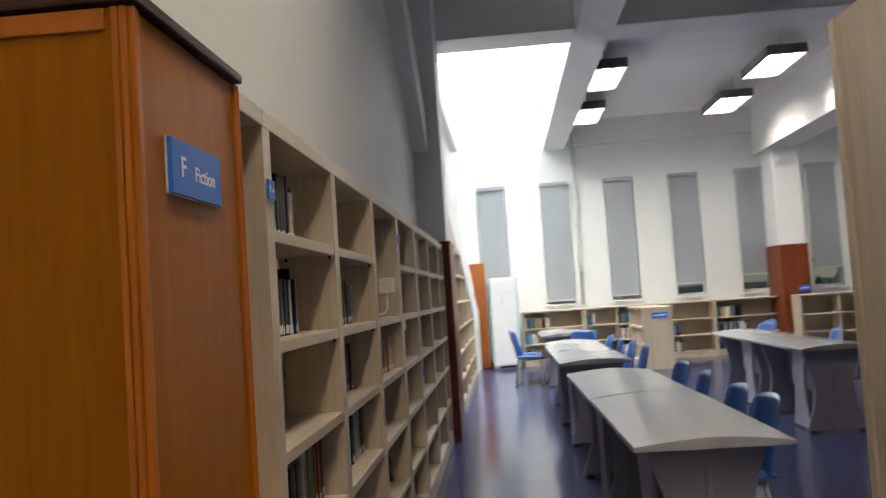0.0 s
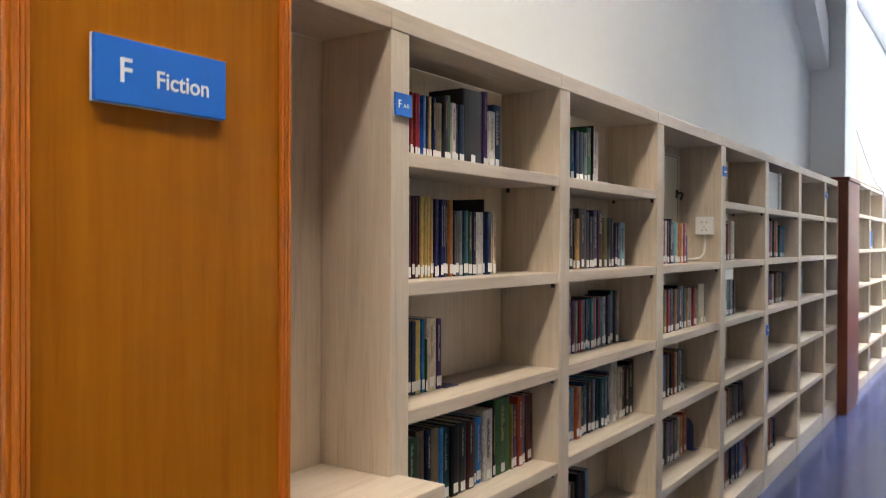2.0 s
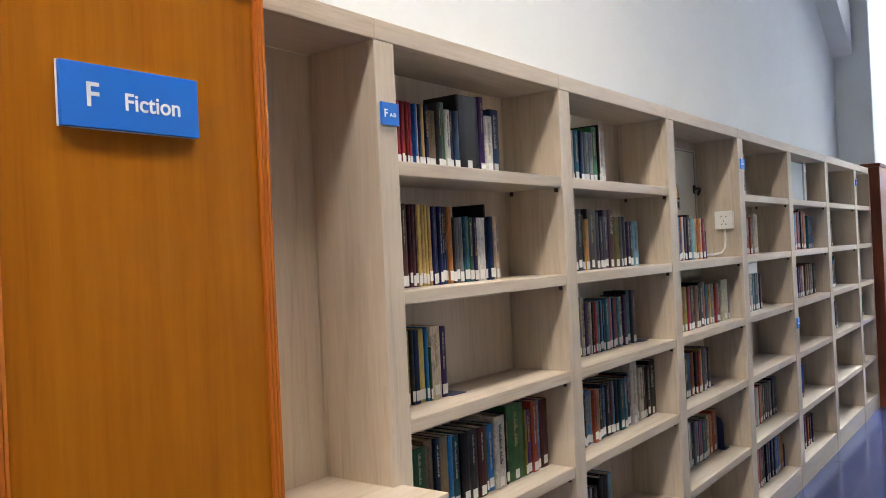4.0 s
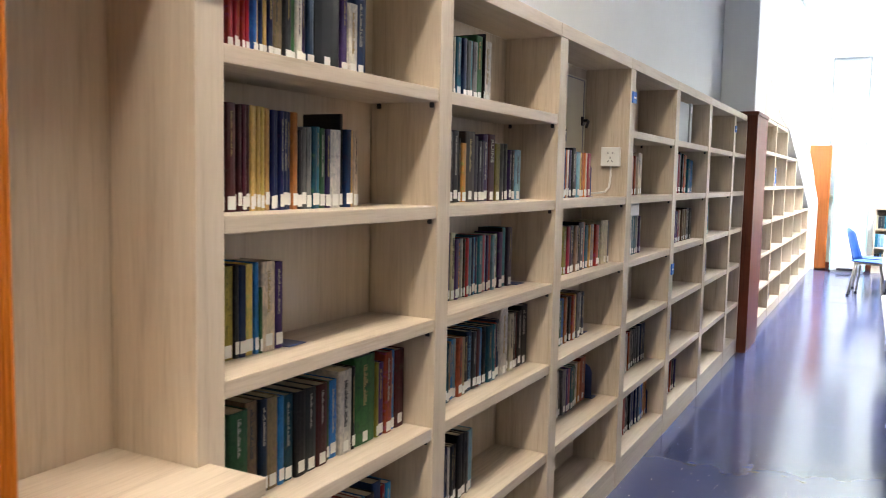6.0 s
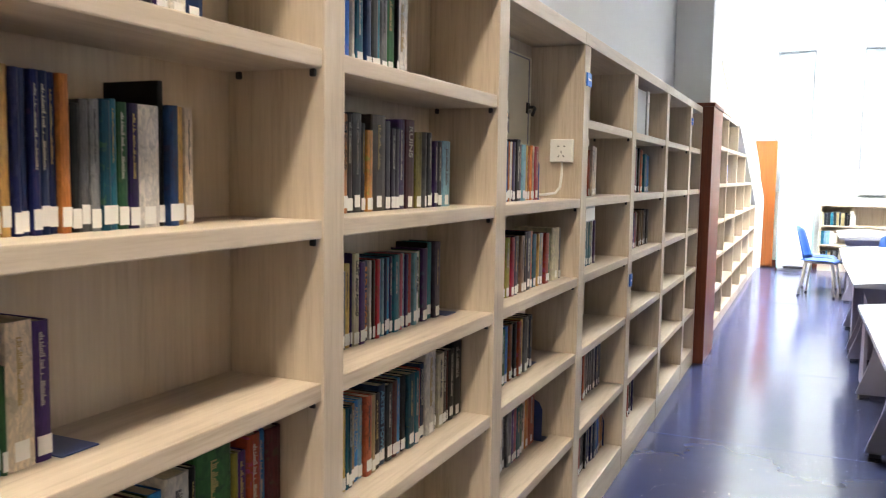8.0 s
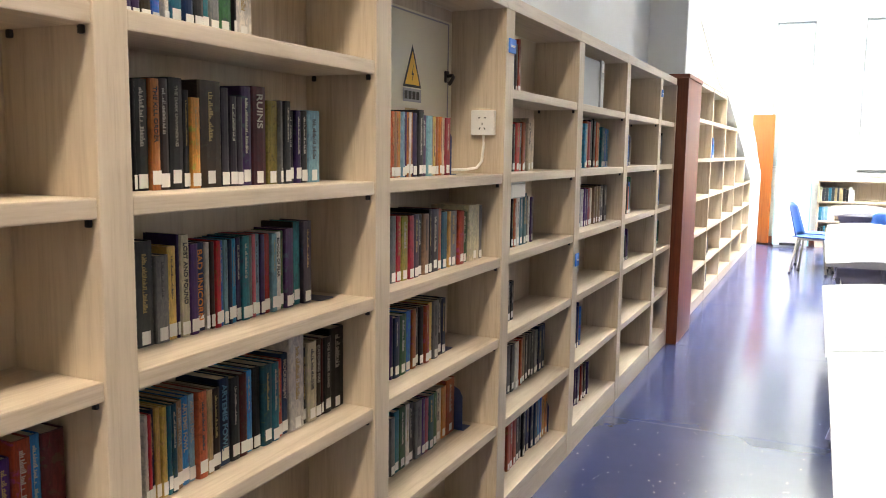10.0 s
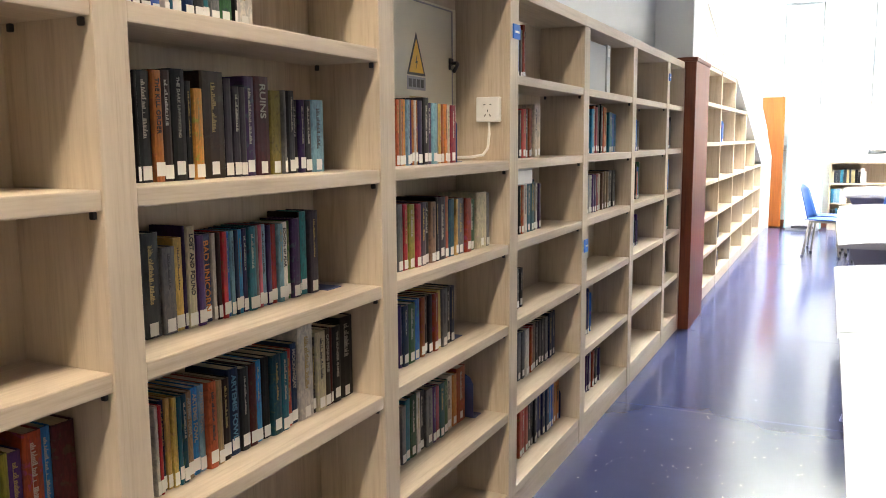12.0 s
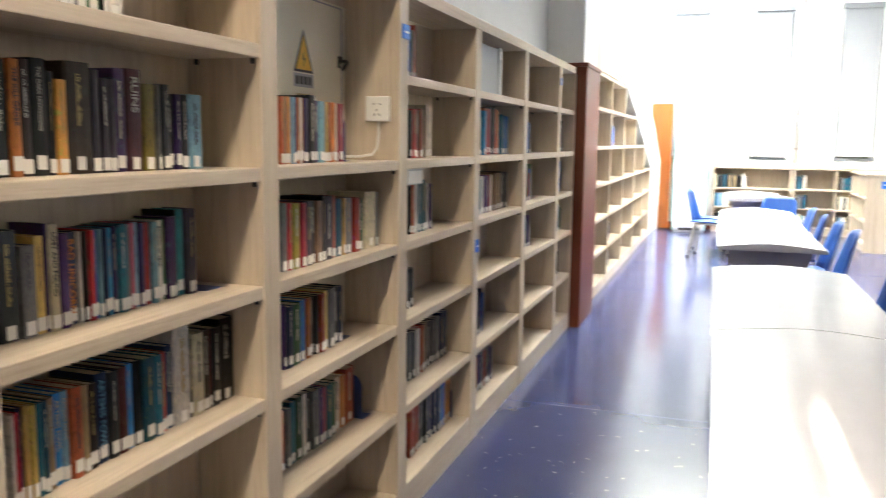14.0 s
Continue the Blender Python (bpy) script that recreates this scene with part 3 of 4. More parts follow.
def unit_cover():
    """Boards and a slightly rounded spine; spine at x = 0, fore edge at x = -1, one wide, one high."""
    t = 0.06
    out = [(-1, -0.5), (-0.04, -0.5), (-0.012, -0.44), (0, -0.2), (0, 0.2), (-0.012, 0.44), (-0.04, 0.5), (-1, 0.5)]
    inn = [(-1, 0.5 - t), (-0.06, 0.5 - t), (-0.035, 0.2), (-0.035, -0.2), (-0.06, -0.5 + t), (-1, -0.5 + t)]
    return solid(out + inn, 0, 1, "z")


def bars(spans):
    bm = bmesh.new()
    for y0, y1, z0, z1 in spans:
        box(bm, -0.003, y0, z0, 0.004, y1, z1)
    return bm


rng = random.Random(11)
cover_mesh = mesh_of("book", unit_cover(), COVER["k"])
page_mesh = mesh_of("page_block", box(bmesh.new(), -0.985, -0.44, 0.012, -0.04, 0.44, 0.985), paper)
label_mesh = mesh_of("spine_label", bars([(-0.4, 0.4, 0.015, 0.125)]), label_white)


def title_mesh(kind, mat):
    """Unreadable lettering: one ragged strip of letter-wide and hair-thin steps on one base line, down the spine."""
    r = random.Random(kind * 7 + 3)
    z, stop, wide = r.uniform(0.88, 0.94), r.uniform(0.3, 0.55), (0.1, 0.14, 0.18)[kind % 3]
    near, far = [], []
    while z > stop:
        w = 0.03 if r.random() < 0.16 else wide * r.uniform(0.9, 2.0)
        for reach, step in ((w, r.uniform(0.006, 0.012)), (0.03, r.uniform(0.003, 0.006))):
            near += [(reach - wide, z), (reach - wide, z - step)]
            far += [(-wide, z), (-wide, z - step)]
            z -= step + 0.0002
    return mesh_of("title", solid(near + far[::-1], -0.003, 0.004, "x"), mat)


TITLE = {(k, ink): title_mesh(k, INKS[ink]) for k in range(6) for ink in INKS}


def set_cover(ob, code):
    ob.material_slots[0].link = "OBJECT"
    ob.material_slots[0].material = COVER[code]


class Joined:
    """Books too far off to pick apart, gathered into one mesh."""

    def __init__(self):
        self.verts, self.faces, self.mats, self.index = [], [], [], []

    def add(self, mesh, mat, m):
        if mat not in self.mats:
            self.mats.append(mat)
        n, k = len(self.verts), self.mats.index(mat)
        self.verts += [m @ v.co for v in mesh.vertices]
        for p in mesh.polygons:
            self.faces.append([n + i for i in p.vertices])
            self.index.append(k)

    def finish(self, label):
        me = bpy.data.meshes.new("books")
        me.from_pydata(self.verts, [], self.faces)
        for mat in self.mats:
            me.materials.append(mat)
        me.polygons.foreach_set("material_index", self.index)
        return tagged(new("books", me), label, "books", kind="stuff")


far_books = Joined()


def far_book(code, m, label=True):
    far_books.add(cover_mesh, COVER[code], m)
    far_books.add(page_mesh, paper, m)
    if label:
        far_books.add(label_mesh, label_white, m)


def book(code, y, z, thick, high, deep, front, lean=0.0, label=True, title=True):
    b = new("book", cover_mesh)
    set_cover(b, code)
    b.matrix_basis = Matrix.Translation((front, y, z)) @ Euler((lean, 0, 0)).to_matrix().to_4x4() @ Matrix.Translation((0, thick / 2, 0)) @ Matrix.Diagonal((deep, thick, high, 1))
    tagged(b, "%s %s book standing upright on a maple shelf" % ("thick" if thick > 0.034 else "slim", NAMES[code]), "book", "books on the shelves")
    p = new("page_block", page_mesh)
    p.parent = b
    if label:
        s = new("spine_label", label_mesh)
        s.parent = b
        tagged(s, "white paper call-number label")
        k = 0.025 / high / 0.11
        s.scale = (1, min(1.15, 0.026 / thick), k)
        s.location.z = rng.choice((0.0, 0.0, 0.01, 0.02, 0.035)) + rng.uniform(0, 0.008)
    if title and thick > 0.012 and rng.random() < 0.7:
        ink = rng.choice(["dark", "dark", "gold"]) if code in "wiyacso" else rng.choice(["light", "light", "gold"])
        s = new("title", TITLE[(rng.randrange(6), ink)])
        s.parent = b
    return b


# lettering that can be read: bay, shelf, place in the run
PRINTED = {(1, 1, 2): ("THE KILL ORDER", 0.013, "dark"), (1, 1, 4): ("THE DARK UNWINDING", 0.010, "light"), (1, 1, 12): ("RUINS", 0.026, "light"),
           (1, 2, 4): ("LOST AND FOUND", 0.014, "dark"), (1, 2, 6): ("BAD UNICORN", 0.021, "orange"), (1, 2, 22): ("SCHOOL OF FEAR", 0.011, "dark"),
           (1, 3, 7): ("ARTEMIS FOWL", 0.011, "light"), (1, 3, 8): ("ARTEMIS FOWL", 0.014, "light"), (1, 3, 9): ("ARTEMIS FOWL", 0.012, "light"),
           (1, 3, 13): ("ARTEMIS FOWL", 0.02, "sky"), (1, 3, 21): ("MOCKINGJAY", 0.015, "light"),
           (1, 3, 25): ("CATCHING FIRE", 0.013, "light"), (1, 3, 27): ("THE HUNGER GAMES", 0.012, "light")}


def printed(b, text, size, ink):
    """Lettering that runs down the spine, at its true size on the scaled book."""
    down = Matrix(((0, 0, 1, 0), (0, 1, 0, 0), (-1, 0, 0, 0), (0, 0, 0, 1)))
    undo = Matrix.Diagonal((1 / b.scale.x, 1 / b.scale.y, 1 / b.scale.z, 1))
    words("title", text, size, BRIGHT[ink], b, undo @ pose(0.0006, -size * 0.36, b.scale.z * 0.93) @ down)


def row(bay, shelf, codes, high=0.20, spread=0.03, thick=0.021, front=-0.085, start=0.004):
    """A run of books from the near upright on."""
    y = DIV[bay] + DIV_WIDTH[bay] + start
    if bay >= 2:
        extra = (0.15, 0.23, 0.30, 0.37, 0.45)[bay - 2]
        codes = "".join(rng.choice("knrtswgbde") for _ in range(round(extra / thick))) + codes
    z = LEVEL[shelf] + SH / 2 + 0.0005
    last = None
    for count, c in enumerate(codes):
        if c == " ":
            y += 0.02
            continue
        t = thick * rng.uniform(0.75, 1.25) * (2.1 if c.isupper() else 1)
        h = high + rng.uniform(-spread, spread) + (0.015 if c.isupper() else 0)
        if last == c:
            h = lasth + rng.uniform(-0.002, 0.002)
            t = lastt
        last, lasth, lastt = c, h, t
        h = min(h, 0.245)
        deep, x = rng.uniform(0.095, 0.112), front + rng.uniform(-0.004, 0.010)
        if bay > 3 or shelf == 5 and bay < 3:
            far_book(c.lower(), Matrix.Translation((x, y + t / 2, z)) @ Matrix.Diagonal((deep, t, h, 1)))
        else:
            text = PRINTED.get((bay, shelf, count))
            b = book(c.lower(), y, z, t, h, deep, x, title=not text)
            if text:
                printed(b, *text)
        y += t + 0.0008
    return y


def coded_row(bay, shelf, hidden, front, tokens):
    """A run given book by book: colour, thickness and height in millimetres. The first stretch, which the upright hides, is filled with plain books."""
    y, z = DIV[bay] + DIV_WIDTH[bay] + 0.003, LEVEL[shelf] + SH / 2 + 0.0005
    start = y + hidden - 0.003
    while start - y > 0.03:
        t = rng.uniform(0.016, 0.026)
        far_book(rng.choice("knrtsgbde"), Matrix.Translation((front, y + t / 2, z)) @ Matrix.Diagonal((0.11, t, rng.uniform(0.165, 0.185), 1)))
        y += t + 0.001
    y = start
    for count, token in enumerate(tokens.split()):
        t, h = (int(v) / 1000 for v in token[1:].split("-"))
        text = PRINTED.get((bay, shelf, count))
        x = front + rng.uniform(-0.006, 0.006)
        b = book(token[0], y, z, t - 0.0007, h, x - BACK_X - rng.uniform(0.002, 0.01), x, title=not text)
        if text:
            printed(b, *text)
        y += t


CODED = [
    (1, 1, 0.088, -0.085, "k7-194 e32-196 o23-198 d24-200 k39-204 k17-184 o25-171 d66-206 q24-196 q22-181 q19-181 v34-204 m47-206 l37-179 s9-181 r8-181 e22-181 k25-161 v20-163 e25-163 c50-165"),
    (1, 2, 0.111, -0.110, "e44-196 s35-166 y23-180 v8-201 i23-199 v22-179 n29-179 w11-178 d12-178 r15-179 b13-178 c13-178 n12-178 b15-178 v15-179 t25-181 s11-181 p13-182 c19-181 v15-178 r21-178 c19-177 w22-179 g13-180 v31-184 k7-197 t28-197 q34-197"),
    (1, 3, 0.087, -0.085, "w9-170 r10-170 n14-175 y12-176 y13-174 t11-173 t15-173 a18-174 b21-176 c18-175 o26-177 a17-174 d26-171 n34-184 e29-178 m25-180 b22-180 k25-182 t35-181 t25-179 r20-180 n25-189 w57-223 k15-185 i40-194 d25-194 m9-192 k35-192 k62-207"),
    (0, 1, 0.062, -0.085, "g16-203 g14-203 m25-203 m11-201 m11-201 m12-203 m11-203 y11-203 y12-203 y12-203 y11-203 y13-201 n12-199 n13-199 n13-199 n15-199 n15-199 o16-199 k16-164 s15-170 s17-172 t16-172 t14-175 g19-172 v19-172 w44-172 k12-209 n20-175 y21-175 i18-175"),
    (0, 0, 0.098, -0.085, "r10-161 r10-161 r9-161 r10-161 r9-161 r9-161 r11-162 b10-159 y11-161 n12-161 y12-161 n15-160 a35-151 e20-173 g19-177 w20-160 v16-160 n24-161 k99-208 v24-213 w36-163 n46-186"),
    (0, 2, 0.075, -0.105, "w6-181 k30-167 l31-182 e12-183 n20-182 y22-183 b12-185 g8-134 i42-185 v24-181"),
    (0, 3, 0.100, -0.085, "g55-187 a37-196 n22-195 a35-193 b18-188 t33-185 k36-186 e39-186 m40-185 g18-182 b29-182 w51-197 k14-199 g91-216 l12-189 v25-185 r33-208 b21-206 m44-203"),
    (1, 0, 0.175, -0.085, "w12-171 t30-172 n22-173 e30-170 t20-174 s28-174 g40-196 k9-206 w58-189"),
    (2, 1, 0.160, -0.085, "o18-182 a14-182 o18-184 o15-184 c15-184 v12-184 o15-184 w11-184 o12-184 v27-184 k37-194 v28-180 c32-180 s17-181 y20-180 o17-179 o16-180 i19-180 r40-178"),
    (2, 2, 0.123, -0.060, "s30-186 r25-185 l40-182 r31-181 q33-183 k30-181 a35-180 k21-191 q55-190 o28-189 t42-177 y17-177 s53-176 r42-174 g48-167 i87-187 s26-182"),
    (2, 3, 0.164, -0.085, "v15-183 n36-177 g43-177 b38-181 o26-181 d27-180 k26-180 r30-180 y28-183 s40-185 k34-185 n31-181"),
    (2, 4, 0.230, -0.120, "s25-180 t32-191 g42-196 w25-193 e34-190 s45-187 v23-184 p24-180 t38-180 g31-179 i47-182 o34-179 r69-192"),
    (3, 1, 0.233, -0.085, "k27-181 r47-186 d36-186 r29-190 r29-187 i37-208 i38-205"),
    (3, 2, 0.214, -0.075, "k19-186 r27-187 w36-188 t45-206 t45-203 e30-190 w27-187 v28-183"),
    (3, 3, 0.193, -0.070, "e34-153 k36-152"),
    (3, 4, 0.295, -0.105, "s35-198 s35-195 w45-196 r26-199 r26-196 m16-198 a35-197 k39-196 k40-193 e37-196 s26-196 s26-193 n48-204 n48-201"),
    (3, 5, 0.249, -0.085, "r34-201 r40-200 r41-197 k43-197 e25-205 e25-202 n40-208 n41-205 n42-207 n43-204 b35-197 b36-194 o44-185 o45-182"),
    (4, 1, 0.341, -0.085, "b45-216 r41-230 r42-227 k48-238 k48-235 o30-230 o30-227 s41-192 t44-208 t44-205 b52-204 b52-201"),
    (4, 2, 0.291, -0.075, "w27-187 w27-184 v32-187 v32-184 r47-187 i28-187 i29-184 a29-190 a30-187 a40-193 a41-190 k72-195 k72-192"),
    (4, 5, 0.313, -0.080, "v25-187 v25-184 s47-189 r26-186 r27-183 k24-182 k25-179 v28-179 v28-176"),
    (0, 4, 0.003, -0.085, "r21-165 d20-165 k28-175 a20-165 n28-172 e20-165 r21-172 s20-168 k28-175 g20-165 w20-172 t21-165 n20-174 r20-165 y21-165 k28-175 d20-174 w20-165 n27-174 t21-165 m20-174 b28-175 k20-174 r28-180 r21-182 b14-182 d35-182 n40-200 r20-182 b27-182"),
    (1, 4, 0.12, -0.085, "k20-175 r18-172 n24-180 w12-176 e20-178 a14-170 d18-172 k34-196 k26-192 s12-190 c42-190"),
]
for bay, shelf, hidden, front, tokens in CODED:
    coded_row(bay, shelf, hidden, front, tokens)

ROWS = [
    (0, 5, "nkgretbsdkn", dict(high=0.19, thick=0.022)),
    (1, 5, "nkda", dict(high=0.18)),
    (3, 0, "k", dict(high=0.2, thick=0.02)),
    (4, 4, "anb", dict(high=0.19, thick=0.022)),
    (5, 1, "ws", dict(high=0.17, thick=0.02)),
    (5, 2, "krbgtbs", dict(high=0.19, thick=0.02)),
    (5, 3, "kvvs", dict(high=0.18, thick=0.022)),
    (6, 1, "sk", dict(high=0.19, thick=0.02)),
    (6, 2, "bn", dict(high=0.19, thick=0.022)),
    (6, 3, "gk", dict(high=0.19, thick=0.022)),
    (6, 4, "k", dict(high=0.19, thick=0.022)),
]
for bay, shelf, codes, more in ROWS:
    row(bay, shelf, codes, **more)


def bookend(bay, shelf, y, wide):
    z = LEVEL[shelf] + SH / 2 + 0.0003
    b = base("bookend", pose(-0.2, y, z), "blue sheet-metal bookend beside a run of books", "bookend", "bookends")
    block("foot", bookend_blue, b, 0.005, 0, 0, 0.11, 0.06, 0.0018, 0)
    part("plate", solid([(0, 0), (wide, 0), (wide, 0.12), (wide - 0.012, 0.145), (wide - 0.03, 0.155), (0.03, 0.155), (0, 0.12)], 0.0, 0.0018, "y"), bookend_blue, b)


bookend_blue = plain("blue_enamel", (0.03, 0.06, 0.2), 0.35, vary=0.05)
for bay, shelf, y, wide in ((0, 2, -0.478, 0.08), (1, 2, 0.74, 0.08), (2, 1, 1.472, 0.12), (2, 3, 1.468, 0.08), (2, 4, 1.63, 0.105), (3, 5, 2.59, 0.12), (4, 4, 2.95, 0.13)):
    bookend(bay, shelf, y, wide)

# clear label holder clipped under a shelf edge
lh = base("label_holder", pose(-0.012, 1.835, LEVEL[1] - SH / 2 - 0.058), "pale plastic label holder hanging under a shelf", "label holder")
block("card", label_white, lh, 0.001, 0.004, 0.004, 0.0022, 0.15, 0.05, 0)
block("sleeve", grey_card, lh, 0.0, 0.0, 0.0, 0.0009, 0.154, 0.0575, 0)

# grey magazine box file
f = base("file_box", pose(-0.19, DIV[4] + DIV_WIDTH[4] + 0.12, LEVEL[0] + SH / 2 + 0.0005), "grey card magazine files with a small printed label", "file box")
block("body", grey_card, f, 0, 0, 0, 0.15, 0.3, 0.225, 0.004)
block("end_face", grey_card, f, 0.0, 0.301, 0, 0.158, 0.36, 0.232, 0.004)
block("print_label", label_white, f, 0.158, 0.312, 0.175, 0.1588, 0.348, 0.215, 0)


# ---- second bookcase, its outline slanting down to the floor ----
INNER = [(5.81, 2.55), (6.66, 2.29), (7.55, 2.06), (8.33, 2.0), (9.45, 1.70), (10.6, 1.36), (11.74, 1.01), (11.76, 0.62), (11.8, 0.0)]
OUTER = [(12.7, 0.0), (12.69, 1.0), (12.5, 1.5), (11.7, 1.75), (10.35, 2.08), (9.2, 2.33), (8.28, 2.53), (7.2, 2.8), (5.81, 3.2)]


def curve_z(y):
    for (ya, za), (yb, zb) in zip(INNER, INNER[1:]):
        if ya <= y <= yb:
            return za + (zb - za) * (y - ya) / (yb - ya)
    return 0.0


bm = solid(INNER + OUTER, WALL_X, 0.003)
structure("trim_slanted", bm, wall_paint, "white wall band slanting down to the floor round a bookcase")

structure("trim_pier", solid([(WALL_X, 0), (0.055, 0), (0.062, 1.1), (-0.09, 1.8), (WALL_X, 1.8)], 12.702, 12.742, "y"), wall_paint, "white end of the slanted wall band beside the door")

cc = base("slanted_bookcase", pose(0, 0, 0), "pale maple bookcase whose outline slants down to the floor", "bookcase")
Y0 = 5.82
CZ = [0.085, 0.37, 0.685, 1.0, 1.335, 1.675, 1.975]
UPS = [5.82, 7.15, 8.25, 9.42, 10.62, 11.69]
part("back_panel", solid([(Y0, 0)] + [(max(Y0, y), z - 0.001) for y, z in INNER], WALL_X + 0.002, WALL_X + 0.02), pale_v, cc)
# maple-toned filler: its colour imitates the shaded wall inside the band's recess
part("fascia", solid([(5.81, 1.995), (5.81, 2.548), (6.66, 2.288), (7.55, 2.058), (8.3, 1.996)], -0.03, -0.001), pale_v, cc)
for y in UPS:
    top = min(1.957, curve_z(y + 0.05) - 0.005)
    block("upright", pale_v, cc, WALL_X + 0.02, y, 0, 0.0, y + 0.05, top, 0.0025)
for z in CZ:
    end = next((y for y in (11.74 - 0.01 * i for i in range(600)) if curve_z(y) > z + 0.02), Y0)
    for a, b in zip(UPS, UPS[1:] + [11.74]):
        a, b = a + 0.05, min(b, end)
        if b > a + 0.04:
            block("shelf", pale_h, cc, WALL_X + 0.02, a, z - SH / 2, -0.003, b, z + SH / 2, 0.003)
block("plinth", pale_h, cc, -0.02, Y0, 0, -0.0035, 11.7, 0.068, 0)

# ---- doors, cabinets and things at the far end ----
od = base("wooden_door", pose(-0.1, 12.75, 0), "orange-varnished wooden door leaf standing open", "door")
block("leaf", orange_door, od, 0, 0, 0.02, 0.31, 0.05, 2.0, 0.004)
block("edge_strip", orange_trim, od, 0.31, 0.0, 0.02, 0.322, 0.05, 2.0, 0.003)
block("hinge", steel, od, 0.318, -0.004, 0.9, 0.328, 0.0, 1.0, 0.001)

aqua = plain("aqua_plastic", (0.3, 0.56, 0.56), 0.3, vary=0.02)
ac = base("air_conditioner", pose(0.3, 12.42, 0, 0, 0, 3), "tall white floor-standing air conditioner against the wall", "air conditioner")
block("body", white_gloss, ac, 0, 0, 0.03, 0.5, 0.42, 1.70, 0.02)
block("base_plinth", clad_pipe, ac, 0.02, 0.02, 0, 0.48, 0.4, 0.03, 0.004)
block("front_panel", white_gloss, ac, 0.02, -0.012, 0.08, 0.48, 0.0, 1.38, 0.008)
block("outlet_panel", white_gloss, ac, 0.02, -0.012, 1.395, 0.48, 0.0, 1.67, 0.008)
for x in (0.0, 0.485):
    block("side_trim", aqua, ac, x - 0.004, -0.014, 0.04, x + 0.019, 0.0, 1.7, 0.003)
block("handle_recess", clad_pipe, ac, 0.2, -0.015, 1.2, 0.24, -0.012, 1.34, 0.002)
block("intake_grille", dark_metal, ac, 0.1, -0.008, 0.035, 0.4, 0.0, 0.07, 0.002)

structure("baseboard", box(bmesh.new(), -0.2, FAR_Y - 0.018, 0, 5.45, FAR_Y, 0.1, 0.004), red_v, "red-brown wooden baseboard along the far wall")
pp = base("wall_pipe", pose(2.06, FAR_Y, 0), "grey painted conduit pipe running up the wall", "pipe")
part("tube", tube(bmesh.new(), [(0, -0.06, 1.1), (0, -0.06, 4.6)], 0.028, 12), clad_pipe, pp)
for z in (1.3, 2.6, 3.8):
    block("clamp", steel, pp, -0.035, -0.092, z, 0.035, -0.0, z + 0.03, 0.003)
block("junction_box", grey_card, pp, -0.03, -0.11, 1.72, 0.05, -0.086, 1.82, 0.004)
sw = base("switch_plate", pose(4.75, FAR_Y - 0.012, 1.55), "small white switch plate on the wall", "switch")
block("plate", socket_white, sw, 0, 0, 0, 0.09, 0.012, 0.09, 0.003)


def low_case(name, m, w, h, d, cols, label, group, levels=2, sign=False):
    """Low open bookcase: open side towards -y, width along x."""
    ob = base(name, m, label, "bookcase", group)
    t = 0.025
    for k in range(cols + 1):
        x = (w - t) * k / cols
        block("upright", pale_v, ob, x, 0, 0, x + t, d, h - 0.03, 0.002)
    block("top_board", pale_h, ob, -0.012, -0.012, h - 0.03, w + 0.012, d, h, 0.004)
    block("back_panel", pale_v, ob, t, d - 0.012, 0.05, w - t, d - 0.001, h - 0.03, 0)
    for k in range(cols):
        a, b = (w - t) * k / cols + t, (w - t) * (k + 1) / cols
        for j in range(levels + 1):
            z = 0.1 + j * (h - 0.14) / (levels + 1)
            block("shelf", pale_h, ob, a, 0.004, z - 0.012, b, d - 0.012, z + 0.012, 0.002)
        block("plinth", pale_v, ob, a, 0.02, 0, b, 0.035, 0.088, 0)
    return ob


def case_books(m, w, h, cols, seed, fill, levels=2):
    r = random.Random(seed)
    for k in range(cols):
        for j in range(levels + 1):
            z = 0.112 + j * (h - 0.14) / (levels + 1)
            x = (w - 0.025) * k / cols + 0.03
            stop = x + (w / cols - 0.06) * r.uniform(*fill)
            while x < stop:
                t = r.uniform(0.025, 0.05)
                hh = r.uniform(0.17, 0.22)
                code = r.choice("wwwsttckekdaie")
                far_book(code, m @ pose(x + t / 2, 0.03, z, 0, 0, -90) @ Matrix.Diagonal((0.15, t, hh, 1)), False)
                x += t + 0.001


WALL_CASES = [(0.88, 1.15, 1), (2.05, 1.2, 2), (3.27, 1.15, 1), (4.44, 1.2, 1)]
for i, (x, w, cols) in enumerate(WALL_CASES):
    m = pose(x, FAR_Y - 0.36, 0)
    low_case("low_bookcase", m, w, 1.03, 0.34, cols, "low pale maple bookcase under the slit windows", "low bookcases along the far wall")
    case_books(m, w, 1.03, cols, i + 3, (0.15, 0.7))
# end-on case in the middle of the room
m = pose(2.78, 12.2, 0, 0, 0, -90)
low_case("low_bookcase", m, 1.35, 1.02, 0.5, 2, "low pale maple bookcase standing out from the wall", "free-standing low bookcases")
es = base("section_sign", pose(2.95, 10.828, 0.84), "blue acrylic section sign on a bookcase end", "sign")
block("plate", sign_blue, es, 0, 0, 0, 0.25, 0.008, 0.09, 0.001)
block("print_bar", sign_white, es, 0.03, -0.0012, 0.035, 0.22, 0.0, 0.055, 0)
m = pose(5.55, 11.5, 0)
low_case("low_bookcase", m, 1.3, 1.05, 0.4, 2, "low pale maple bookcase beside the far column", "free-standing low bookcases")
cs = base("section_sign", pose(5.83, 12.298, 1.1), "blue acrylic section sign on the column cladding", "sign")
block("plate", sign_blue, cs, 0, 0, 0, 0.2, 0.008, 0.1, 0.001)
